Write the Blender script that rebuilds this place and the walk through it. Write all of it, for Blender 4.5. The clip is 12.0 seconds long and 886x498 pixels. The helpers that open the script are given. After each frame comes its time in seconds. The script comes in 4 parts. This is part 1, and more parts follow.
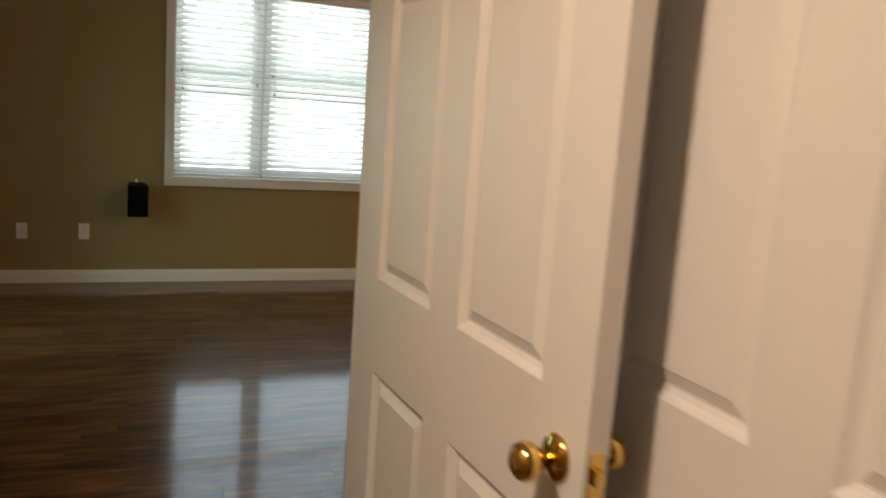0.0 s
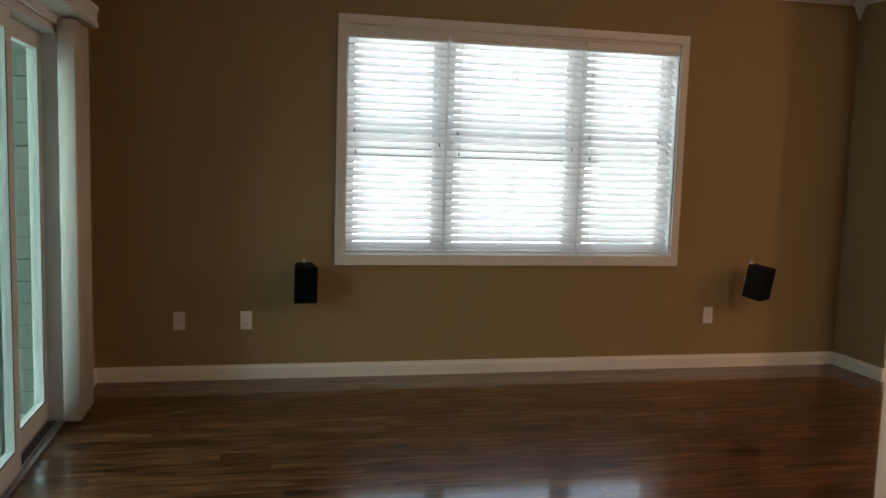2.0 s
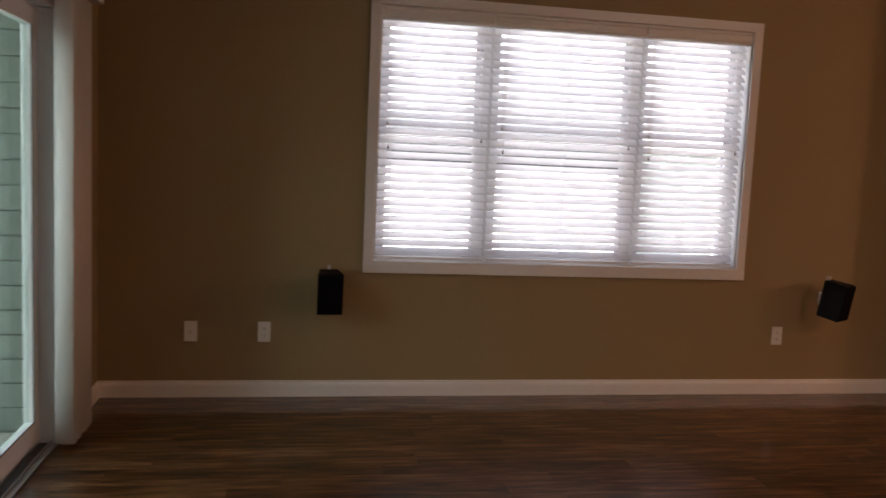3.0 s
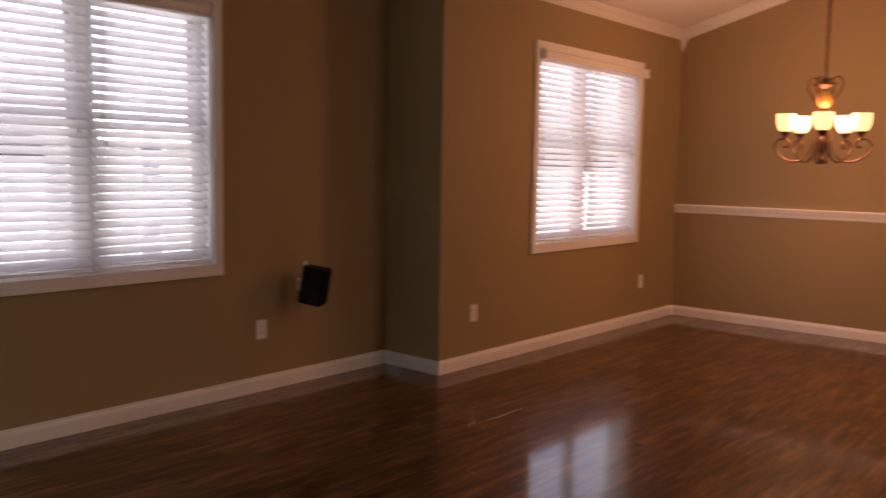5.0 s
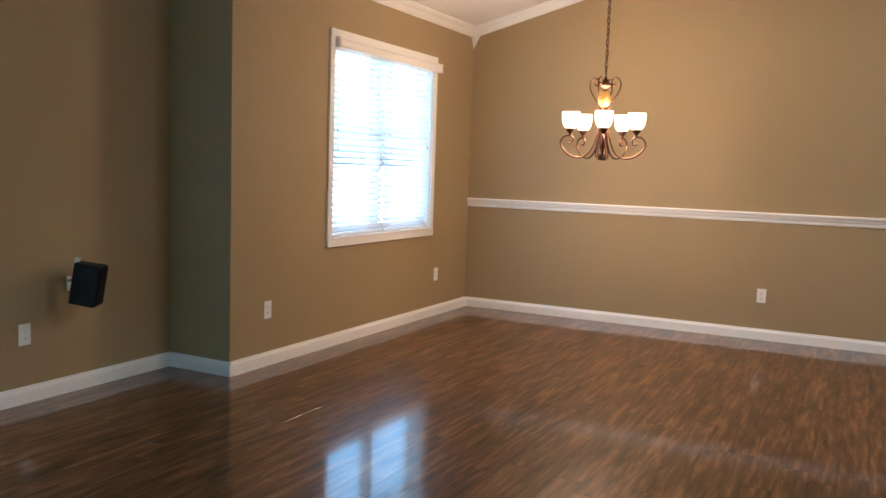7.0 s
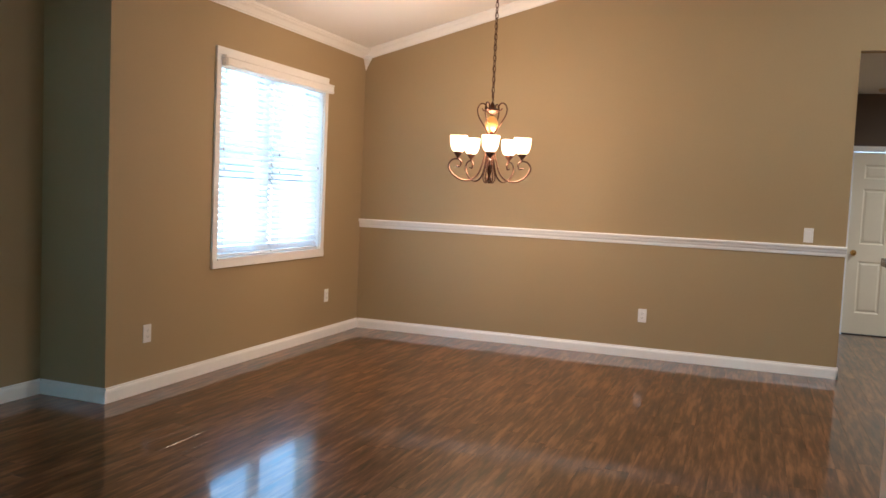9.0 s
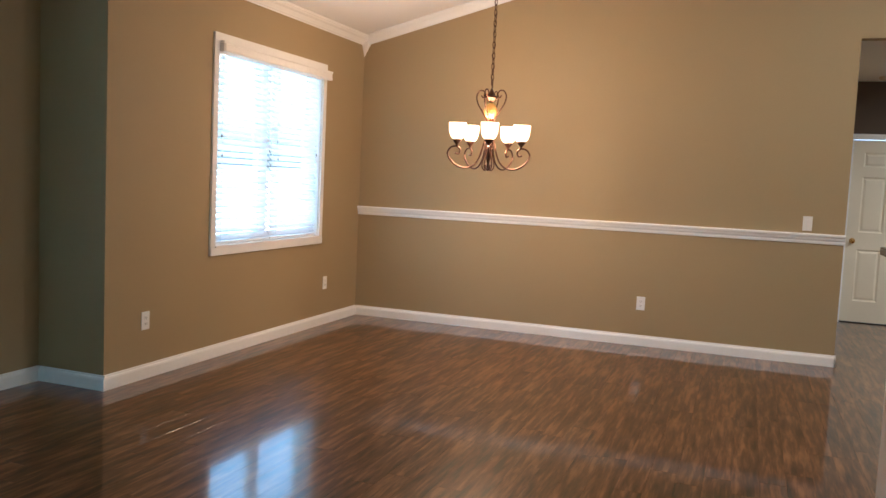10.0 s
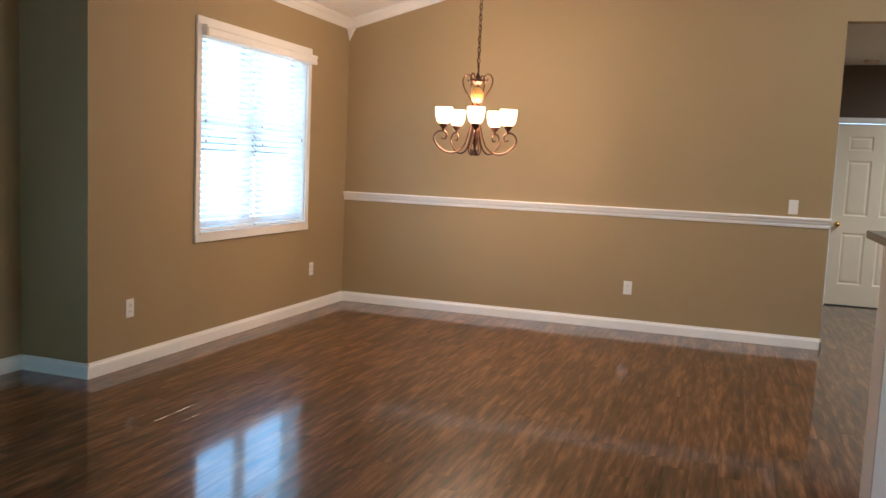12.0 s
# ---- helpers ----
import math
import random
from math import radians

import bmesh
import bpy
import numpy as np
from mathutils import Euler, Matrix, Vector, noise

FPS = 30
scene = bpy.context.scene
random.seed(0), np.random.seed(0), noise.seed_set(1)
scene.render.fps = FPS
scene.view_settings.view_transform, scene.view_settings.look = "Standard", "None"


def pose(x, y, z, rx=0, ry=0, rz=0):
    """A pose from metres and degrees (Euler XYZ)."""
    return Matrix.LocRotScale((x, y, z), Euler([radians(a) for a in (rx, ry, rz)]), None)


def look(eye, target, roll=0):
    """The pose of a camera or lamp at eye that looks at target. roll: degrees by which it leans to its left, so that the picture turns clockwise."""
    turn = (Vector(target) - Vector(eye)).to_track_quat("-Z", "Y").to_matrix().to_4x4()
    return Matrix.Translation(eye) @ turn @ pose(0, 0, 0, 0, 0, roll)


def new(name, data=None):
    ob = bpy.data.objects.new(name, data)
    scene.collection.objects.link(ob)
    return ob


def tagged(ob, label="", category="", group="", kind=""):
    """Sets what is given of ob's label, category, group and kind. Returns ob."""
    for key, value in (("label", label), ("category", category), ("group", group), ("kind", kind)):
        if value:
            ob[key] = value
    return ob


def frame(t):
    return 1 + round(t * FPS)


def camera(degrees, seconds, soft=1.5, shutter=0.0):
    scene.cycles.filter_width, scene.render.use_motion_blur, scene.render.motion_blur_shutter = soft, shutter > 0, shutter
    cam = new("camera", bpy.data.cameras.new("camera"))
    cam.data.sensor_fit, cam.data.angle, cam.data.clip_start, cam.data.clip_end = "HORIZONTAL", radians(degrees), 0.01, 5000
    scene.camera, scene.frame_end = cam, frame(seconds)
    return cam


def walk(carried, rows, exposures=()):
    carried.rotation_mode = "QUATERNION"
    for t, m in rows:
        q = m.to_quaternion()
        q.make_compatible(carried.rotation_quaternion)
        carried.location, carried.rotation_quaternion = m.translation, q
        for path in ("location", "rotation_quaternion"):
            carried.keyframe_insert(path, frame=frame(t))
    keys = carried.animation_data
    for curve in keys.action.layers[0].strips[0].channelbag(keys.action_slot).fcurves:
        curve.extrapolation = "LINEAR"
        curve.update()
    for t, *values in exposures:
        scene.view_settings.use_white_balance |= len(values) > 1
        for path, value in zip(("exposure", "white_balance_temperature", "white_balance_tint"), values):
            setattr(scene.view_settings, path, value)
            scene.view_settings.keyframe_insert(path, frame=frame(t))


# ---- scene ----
cam = camera(56.1, 12.0, shutter=0.4)
PATH = [
    (0, (0.148, 0.064, 1.442), (0.916, 1.883, 1.122), 4.1),
    (0.3, (0.13, 0.268, 1.451), (0.853, 2.107, 1.142), 2.7),
    (0.5, (0.126, 0.395, 1.447), (0.786, 2.257, 1.137), 3.0),
    (0.6, (0.126, 0.454, 1.444), (0.747, 2.33, 1.134), 2.8),
    (0.9, (0.155, 0.645, 1.448), (0.616, 2.567, 1.146), 2.1),
    (1, (0.153, 0.726, 1.448), (0.561, 2.663, 1.156), 2.9),
    (1.2, (0.135, 0.871, 1.442), (0.475, 2.824, 1.174), 3.1),
    (1.5, (0.146, 1.036, 1.448), (0.485, 2.994, 1.219), 1.3),
    (1.7, (0.099, 1.185, 1.446), (0.519, 3.129, 1.238), 1.2),
    (2, (0.151, 1.301, 1.448), (0.577, 3.244, 1.239), 1.7),
    (2.5, (0.178, 1.558, 1.433), (0.502, 3.521, 1.23), 2.9),
    (2.7, (0.195, 1.688, 1.43), (0.499, 3.653, 1.22), 2.8),
    (4.3, (0.252, 2.336, 1.378), (1.347, 4.002, 1.21), 0.2),
    (4.5, (0.26, 2.417, 1.388), (1.463, 4.005, 1.21), 0.5),
    (5, (0.26, 2.566, 1.398), (1.757, 3.877, 1.206), 1.0),
    (5.5, (0.282, 2.656, 1.373), (1.973, 3.706, 1.171), 1.6),
    (6, (0.303, 2.65, 1.401), (2.049, 3.609, 1.228), 0.9),
    (6.5, (0.336, 2.651, 1.381), (2.101, 3.578, 1.22), 1.1),
    (7, (0.364, 2.654, 1.378), (2.137, 3.559, 1.185), 1.9),
    (7.5, (0.371, 2.649, 1.398), (2.183, 3.478, 1.226), 2.5),
    (9.3, (0.392, 2.566, 1.396), (2.268, 3.246, 1.252), 2.6),
    (9.5, (0.394, 2.573, 1.402), (2.269, 3.25, 1.249), 2.7),
    (10, (0.395, 2.576, 1.401), (2.267, 3.26, 1.233), 2.7),
    (10.5, (0.404, 2.581, 1.4), (2.271, 3.276, 1.225), 2.5),
    (11, (0.393, 2.578, 1.399), (2.259, 3.277, 1.221), 2.4),
    (11.5, (0.399, 2.587, 1.398), (2.27, 3.267, 1.209), 2.5),
    (12, (0.42, 2.585, 1.4), (2.301, 3.237, 1.198), 2.5),
]
# seconds, stops, kelvin, tint
EXPOSURES = [(0, 2.85, 6500, 8), (0.5, 2.85, 5700, 2), (1.2, 2.85, 5900, 6), (2.0, 2.7, 6200, 14), (2.5, 2.65, 6500, 28), (4.5, 2.1, 6500, 40), (5.0, 2.2, 6700, 42),
             (5.5, 2.68, 6600, 40), (6.0, 3.1, 5200, 18), (6.5, 3.34, 4250, 0), (7.5, 3.34, 4250, 0), (12, 3.34, 4250, 0)]
SKY, SHADE, DOME, TILT = 0.15, 0.6, 3.0, 50
walk(cam, [(t, look(eye, target, roll)) for t, eye, target, roll in PATH], EXPOSURES)

# ---- world and light ----
world = bpy.data.worlds.new("world")
scene.world = world
world.use_nodes = True
wn = world.node_tree.nodes
sky = wn.new("ShaderNodeTexSky")
sky.sky_type = "NISHITA"
sky.sun_disc = False
sky.sun_elevation = radians(48)
sky.sun_rotation = radians(200)
sky.air_density, sky.dust_density, sky.ozone_density = 0.9, 5.0, 0.7
wn["Background"].inputs["Strength"].default_value = SKY
haze = wn.new("ShaderNodeHueSaturation")
haze.inputs["Saturation"].default_value = 0.45
world.node_tree.links.new(sky.outputs[0], haze.inputs["Color"])
world.node_tree.links.new(haze.outputs[0], wn["Background"].inputs["Color"])

sun_data = bpy.data.lights.new("sun", "SUN")
sun_data.energy, sun_data.angle, sun_data.color = 4.5, radians(14), (1.0, 0.95, 0.88)
sun = new("sun", sun_data)
sun.matrix_world = look((0, 0, 30), (-8.0, 22.0, 0))


def lamp(name, kind, at, watts, colour, size):
    """A lamp's light, the place's own or added: an even disc under a dome, or the ring of a chandelier's bulbs."""
    data = bpy.data.lights.new(name, kind)
    data.energy, data.color = watts, colour
    if kind == "AREA":
        data.shape, data.size = "DISK", size
    else:
        data.shadow_soft_size = size
    ob = new(name, data)
    ob.location = at
    return ob


lamp("chandelier_light", "POINT", (6.45, 4.458, 1.80), 15.0, (1.0, 0.50, 0.22), 0.16)
lamp("vestibule_light", "AREA", (-0.35, 0.58, 2.36), 3.5, (1.0, 0.76, 0.59), 0.16)
# unseen fill lights, added to brighten the hall door and the east wall
lamp("hall_fill_light", "AREA", (9.25, 0.10, 2.57), 3.6, (1.0, 0.74, 0.52), 0.24)
lamp("kitchen_fill_light", "AREA", (5.6, 1.0, 4.03), 5.5, (1.0, 0.68, 0.42), 0.26)
lamp("kitchen_fill_light", "AREA", (5.0, 0.0, 3.76), 5.5, (1.0, 0.68, 0.42), 0.26)


# ---- small kit ----
def part(name, bm, material, parent=None, label="", smooth=False):
    """One bmesh as one mesh object, under parent where given."""
    me = bpy.data.meshes.new(name)
    bm.normal_update()
    bm.to_mesh(me)
    bm.free()
    for m in (material if isinstance(material, (list, tuple)) else (material,)):
        me.materials.append(m)
    if smooth:
        me.polygons.foreach_set("use_smooth", [True] * len(me.polygons))
    ob = new(name, me)
    if parent:
        ob.parent = parent
    if label:
        tagged(ob, label)
    return ob


def thing(name, m, label, category, group="", kind=""):
    ob = new(name)
    ob.matrix_world = m
    ob.empty_display_size = 0.1
    return tagged(ob, label, category, group, kind)


def box(bm, x0, x1, y0, y1, z0, z1, bevel=0.0):
    v = [bm.verts.new((x, y, z)) for z in (z0, z1) for y in (y0, y1) for x in (x0, x1)]
    f = [bm.faces.new([v[i] for i in q]) for q in
         ((0, 2, 3, 1), (4, 5, 7, 6), (0, 1, 5, 4), (2, 6, 7, 3), (0, 4, 6, 2), (1, 3, 7, 5))]
    if bevel:
        es = list({e for q in f for e in q.edges})
        bmesh.ops.bevel(bm, geom=es, offset=bevel, segments=2, profile=0.6, affect="EDGES")
    return bm


def boxes(*rows, bevel=0.0):
    bm = bmesh.new()
    for r in rows:
        box(bm, *r, bevel=bevel)
    return bm


def grid_wall(us, zs, holes, place):
    """A wall as a sheet of cells with thickness; holes are (u0, u1, z0, z1); place(u, side, z) gives the point."""
    bm = bmesh.new()
    us, zs = sorted(set(us)), sorted(set(zs))
    verts = {}

    def vert(i, s, k):
        if (i, s, k) not in verts:
            verts[i, s, k] = bm.verts.new(place(us[i], s, zs[k]))
        return verts[i, s, k]

    def solid(i, k):
        if not (0 <= i < len(us) - 1 and 0 <= k < len(zs) - 1):
            return False
        u, z = (us[i] + us[i + 1]) / 2, (zs[k] + zs[k + 1]) / 2
        return not any(a < u < b and c < z < d for a, b, c, d in holes)
    for i in range(len(us) - 1):
        for k in range(len(zs) - 1):
            if not solid(i, k):
                continue
            for s in (0, 1):
                bm.faces.new([vert(i, s, k), vert(i + 1, s, k), vert(i + 1, s, k + 1), vert(i, s, k + 1)])
            for di, dk, a, b in ((-1, 0, (0, 0), (0, 1)), (1, 0, (1, 0), (1, 1)), (0, -1, (0, 0), (1, 0)), (0, 1, (0, 1), (1, 1))):
                if not solid(i + di, k + dk):
                    p, q = (i + a[0], k + a[1]), (i + b[0], k + b[1])
                    bm.faces.new([vert(p[0], 0, p[1]), vert(q[0], 0, q[1]), vert(q[0], 1, q[1]), vert(p[0], 1, p[1])])
    bmesh.ops.recalc_face_normals(bm, faces=bm.faces)
    return bm


def sweep(bm, profile, start, end, out, up=(0, 0, 1)):
    """A straight moulding: profile points (away from the wall, up) carried from start to end."""
    a, b, o, u = Vector(start), Vector(end), Vector(out), Vector(up)
    rings = [[bm.verts.new(p + o * d + u * h) for d, h in profile] for p in (a, b)]
    n = len(profile)
    for i in range(n):
        bm.faces.new([rings[0][i], rings[0][(i + 1) % n], rings[1][(i + 1) % n], rings[1][i]])
    bm.faces.new(rings[0])
    bm.faces.new(rings[1][::-1])
    bmesh.ops.recalc_face_normals(bm, faces=bm.faces)
    return bm


def lathe(bm, rows, segs=20, at=(0, 0, 0), turn=None):
    """A turned shape about its z axis from rows of (radius, height)."""
    turn = turn or Matrix.Identity(3)
    rings = []
    for r, z in rows:
        rings.append([bm.verts.new(Vector(at) + turn @ Vector((r * math.cos(6.28318 * i / segs), r * math.sin(6.28318 * i / segs), z))) for i in range(segs)])
    for p, q in zip(rings, rings[1:]):
        for i in range(segs):
            j = (i + 1) % segs
            bm.faces.new([p[i], p[j], q[j], q[i]])
    bm.faces.new(rings[0][::-1])
    bm.faces.new(rings[-1])
    return bm


def tube(bm, pts, radius, segs=8, taper=None):
    """A round bar along points."""
    pts = [Vector(p) for p in pts]
    rings = []
    side = None
    for i, p in enumerate(pts):
        d = (pts[min(i + 1, len(pts) - 1)] - pts[max(i - 1, 0)]).normalized()
        side = d.orthogonal().normalized() if side is None else (side - d * side.dot(d)).normalized()
        other = d.cross(side)
        r = radius * (taper(i / (len(pts) - 1)) if taper else 1)
        rings.append([bm.verts.new(p + (side * math.cos(6.28318 * k / segs) + other * math.sin(6.28318 * k / segs)) * r) for k in range(segs)])
    for p, q in zip(rings, rings[1:]):
        for k in range(segs):
            j = (k + 1) % segs
            bm.faces.new([p[k], p[j], q[j], q[k]])
    bm.faces.new(rings[0][::-1])
    bm.faces.new(rings[-1])
    return bm


# ---- materials ----
def material(name, colour, rough=0.5, metal=0.0, vary=0.06, grain=40.0, bump=0.0, bump_scale=200.0, coat=0.0, spec=0.5):
    """A painted or plain surface with two scales of variation and a fine relief."""
    m = bpy.data.materials.new(name)
    m.use_nodes = True
    nt = m.node_tree
    n, link = nt.nodes, nt.links.new
    b = n["Principled BSDF"]
    b.inputs["Metallic"].default_value = metal
    b.inputs["Coat Weight"].default_value = coat
    b.inputs["Specular IOR Level"].default_value = spec
    co = n.new("ShaderNodeTexCoord")
    big, small = n.new("ShaderNodeTexNoise"), n.new("ShaderNodeTexNoise")
    big.inputs["Scale"].default_value, small.inputs["Scale"].default_value = 1.3, grain
    big.inputs["Detail"].default_value, small.inputs["Detail"].default_value = 3, 4
    for t in (big, small):
        link(co.outputs["Object"], t.inputs["Vector"])
    mix = n.new("ShaderNodeMath")
    mix.operation = "ADD"
    link(big.outputs["Fac"], mix.inputs[0])
    link(small.outputs["Fac"], mix.inputs[1])
    ramp = n.new("ShaderNodeMapRange")
    ramp.inputs["From Min"].default_value, ramp.inputs["From Max"].default_value = 0.6, 1.4
    ramp.inputs["To Min"].default_value, ramp.inputs["To Max"].default_value = 1 - vary, 1 + vary
    link(mix.outputs[0], ramp.inputs["Value"])
    mul = n.new("ShaderNodeVectorMath")
    mul.operation = "SCALE"
    mul.inputs[0].default_value = colour
    link(ramp.outputs[0], mul.inputs["Scale"])
    link(mul.outputs[0], b.inputs["Base Color"])
    rr = n.new("ShaderNodeMapRange")
    rr.inputs["To Min"].default_value, rr.inputs["To Max"].default_value = max(0.02, rough * 0.85), min(1, rough * 1.15)
    link(small.outputs["Fac"], rr.inputs["Value"])
    link(rr.outputs[0], b.inputs["Roughness"])
    if bump:
        bn, bp = n.new("ShaderNodeTexNoise"), n.new("ShaderNodeBump")
        bn.inputs["Scale"].default_value, bn.inputs["Detail"].default_value = bump_scale, 2
        bp.inputs["Strength"].default_value, bp.inputs["Distance"].default_value = bump, 0.002
        link(co.outputs["Object"], bn.inputs["Vector"])
        link(bn.outputs["Fac"], bp.inputs["Height"])
        link(bp.outputs[0], b.inputs["Normal"])
    return m


def wood_floor(name):
    """Dark hand-scraped laminate: grain along x, a tone of its own for each plank."""
    m = bpy.data.materials.new(name)
    m.use_nodes = True
    nt = m.node_tree
    n, link = nt.nodes, nt.links.new
    b = n["Principled BSDF"]
    geo, info = n.new("ShaderNodeNewGeometry"), n.new("ShaderNodeObjectInfo")
    rnd = n.new("ShaderNodeMath")
    rnd.operation = "ADD"
    link(geo.outputs["Random Per Island"], rnd.inputs[0])
    link(info.outputs["Random"], rnd.inputs[1])
    frac = n.new("ShaderNodeMath")
    frac.operation = "FRACT"
    link(rnd.outputs[0], frac.inputs[0])
    shift = n.new("ShaderNodeCombineXYZ")
    far = n.new("ShaderNodeMath")
    far.operation = "MULTIPLY"
    far.inputs[1].default_value = 37.0
    link(frac.outputs[0], far.inputs[0])
    link(far.outputs[0], shift.inputs["Z"])
    link(far.outputs[0], shift.inputs["X"])
    add = n.new("ShaderNodeVectorMath")
    link(geo.outputs["Position"], add.inputs[0])
    link(shift.outputs[0], add.inputs[1])
    sc = n.new("ShaderNodeVectorMath")
    sc.operation = "MULTIPLY"
    sc.inputs[1].default_value = (3.6, 34.0, 1.0)
    link(add.outputs[0], sc.inputs[0])
    fine = n.new("ShaderNodeTexNoise")
    fine.inputs["Scale"].default_value, fine.inputs["Detail"].default_value, fine.inputs["Roughness"].default_value = 1.0, 4, 0.58
    fine.inputs["Distortion"].default_value = 0.25
    link(sc.outputs[0], fine.inputs["Vector"])
    sc2 = n.new("ShaderNodeVectorMath")
    sc2.operation = "MULTIPLY"
    sc2.inputs[1].default_value = (1.5, 9.0, 1.0)
    link(add.outputs[0], sc2.inputs[0])
    patch = n.new("ShaderNodeTexNoise")
    patch.inputs["Scale"].default_value, patch.inputs["Detail"].default_value = 1.6, 3
    link(sc2.outputs[0], patch.inputs["Vector"])
    a1 = n.new("ShaderNodeMath")
    a1.operation = "MULTIPLY_ADD"
    a1.inputs[1].default_value = 0.62
    link(fine.outputs["Fac"], a1.inputs[0])
    a2 = n.new("ShaderNodeMath")
    a2.operation = "MULTIPLY_ADD"
    a2.inputs[1].default_value = 0.38
    link(patch.outputs["Fac"], a2.inputs[0])
    a3 = n.new("ShaderNodeMath")
    a3.operation = "MULTIPLY_ADD"
    a3.inputs[1].default_value, a3.inputs[2].default_value = 0.06, -0.03
    link(frac.outputs[0], a3.inputs[0])
    link(a3.outputs[0], a2.inputs[2])
    link(a2.outputs[0], a1.inputs[2])
    ramp = n.new("ShaderNodeValToRGB")
    el = ramp.color_ramp.elements
    el[0].position, el[0].color = 0.37, (*WOOD[0], 1)
    el[1].position, el[1].color = 0.66, (*WOOD[2], 1)
    mid = el.new(0.5)
    mid.color = (*WOOD[1], 1)
    link(a1.outputs[0], ramp.inputs["Fac"])
    link(ramp.outputs[0], b.inputs["Base Color"])
    rr = n.new("ShaderNodeMapRange")
    rr.inputs["To Min"].default_value, rr.inputs["To Max"].default_value = 0.29, 0.36
    b.inputs["Specular IOR Level"].default_value = 0.10
    b.inputs["Coat Weight"].default_value, b.inputs["Coat Roughness"].default_value, b.inputs["Coat IOR"].default_value = 0.80, 0.075, 1.5
    link(fine.outputs["Fac"], rr.inputs["Value"])
    link(rr.outputs[0], b.inputs["Roughness"])
    wave, bp = n.new("ShaderNodeTexNoise"), n.new("ShaderNodeBump")
    wave.inputs["Scale"].default_value, wave.inputs["Detail"].default_value = 0.9, 3
    link(sc2.outputs[0], wave.inputs["Vector"])
    bp.inputs["Strength"].default_value, bp.inputs["Distance"].default_value = 0.03, 0.003
    link(wave.outputs["Fac"], bp.inputs["Height"])
    link(bp.outputs[0], b.inputs["Normal"])
    link(bp.outputs[0], b.inputs["Coat Normal"])
    return m


def glass_pane(name, tint):
    m = bpy.data.materials.new(name)
    m.use_nodes = True
    n, link = m.node_tree.nodes, m.node_tree.links.new
    n.remove(n["Principled BSDF"])
    clear, gloss, fr, mix = n.new("ShaderNodeBsdfTransparent"), n.new("ShaderNodeBsdfGlossy"), n.new("ShaderNodeLayerWeight"), n.new("ShaderNodeMixShader")
    steep, share = n.new("ShaderNodeMath"), n.new("ShaderNodeMath")
    steep.operation, share.operation = "POWER", "MULTIPLY_ADD"
    steep.inputs[1].default_value, share.inputs[1].default_value, share.inputs[2].default_value = 5.0, 0.6, 0.03
    clear.inputs["Color"].default_value = (*tint, 1)
    gloss.inputs["Roughness"].default_value = 0.02
    link(fr.outputs["Facing"], steep.inputs[0])
    link(steep.outputs[0], share.inputs[0])
    link(share.outputs[0], mix.inputs[0])
    link(clear.outputs[0], mix.inputs[1])
    link(gloss.outputs[0], mix.inputs[2])
    link(mix.outputs[0], n["Material Output"].inputs["Surface"])
    return m


def thin_white(name, colour, through_share):
    """A thin sheet that lets some light through."""
    m = bpy.data.materials.new(name)
    m.use_nodes = True
    n, link = m.node_tree.nodes, m.node_tree.links.new
    b = n["Principled BSDF"]
    b.inputs["Base Color"].default_value = (*colour, 1)
    b.inputs["Roughness"].default_value = 0.45
    tr, mix, nz, mr = n.new("ShaderNodeBsdfTranslucent"), n.new("ShaderNodeMixShader"), n.new("ShaderNodeTexNoise"), n.new("ShaderNodeMapRange")
    nz.inputs["Scale"].default_value = 9.0
    mr.inputs["To Min"].default_value, mr.inputs["To Max"].default_value = through_share * 0.8, through_share * 1.2
    link(nz.outputs["Fac"], mr.inputs["Value"])
    link(mr.outputs[0], mix.inputs[0])
    tr.inputs["Color"].default_value = (*colour, 1)
    link(b.outputs[0], mix.inputs[1])
    link(tr.outputs[0], mix.inputs[2])
    link(mix.outputs[0], n["Material Output"].inputs["Surface"])
    return m


def glowing(name, colour, strength, body=(0.9, 0.85, 0.75)):
    m = bpy.data.materials.new(name)
    m.use_nodes = True
    b = m.node_tree.nodes["Principled BSDF"]
    b.inputs["Base Color"].default_value = (*body, 1)
    b.inputs["Roughness"].default_value = 0.35
    b.inputs["Emission Color"].default_value = (*colour, 1)
    b.inputs["Emission Strength"].default_value = strength
    return m


WOOD = ((0.018, 0.0066, 0.0025), (0.082, 0.0345, 0.0122), (0.215, 0.1020, 0.0380))
paint_tan = material("tan_wall_paint", (0.345, 0.265, 0.134), 0.62, vary=0.03, grain=60, bump=0.12, bump_scale=260, spec=0.3)
paint_cream = material("cream_wall_paint", (0.62, 0.52, 0.40), 0.6, vary=0.03, grain=60, bump=0.12, bump_scale=260)
paint_dark = material("brown_wall_paint", (0.085, 0.058, 0.036), 0.6, vary=0.04, grain=60, bump=0.1, bump_scale=260)
paint_ceiling = material("white_ceiling_paint", (0.82, 0.81, 0.79), 0.8, vary=0.02, grain=80, bump=0.2, bump_scale=150)
paint_trim = material("white_trim_paint", (0.84, 0.835, 0.81), 0.32, vary=0.025, grain=30, bump=0.03, bump_scale=90)
paint_door = material("white_door_paint", (0.79, 0.77, 0.74), 0.36, vary=0.02, grain=25, bump=0.04, bump_scale=120)
paint_cream_door = material("cream_door_paint", (0.78, 0.72, 0.56), 0.4, vary=0.02, grain=25)
vinyl = material("white_vinyl", (0.74, 0.75, 0.74), 0.38, vary=0.04, grain=20)
vinyl_dark = material("grey_gasket", (0.06, 0.065, 0.065), 0.6, vary=0.1, grain=50)
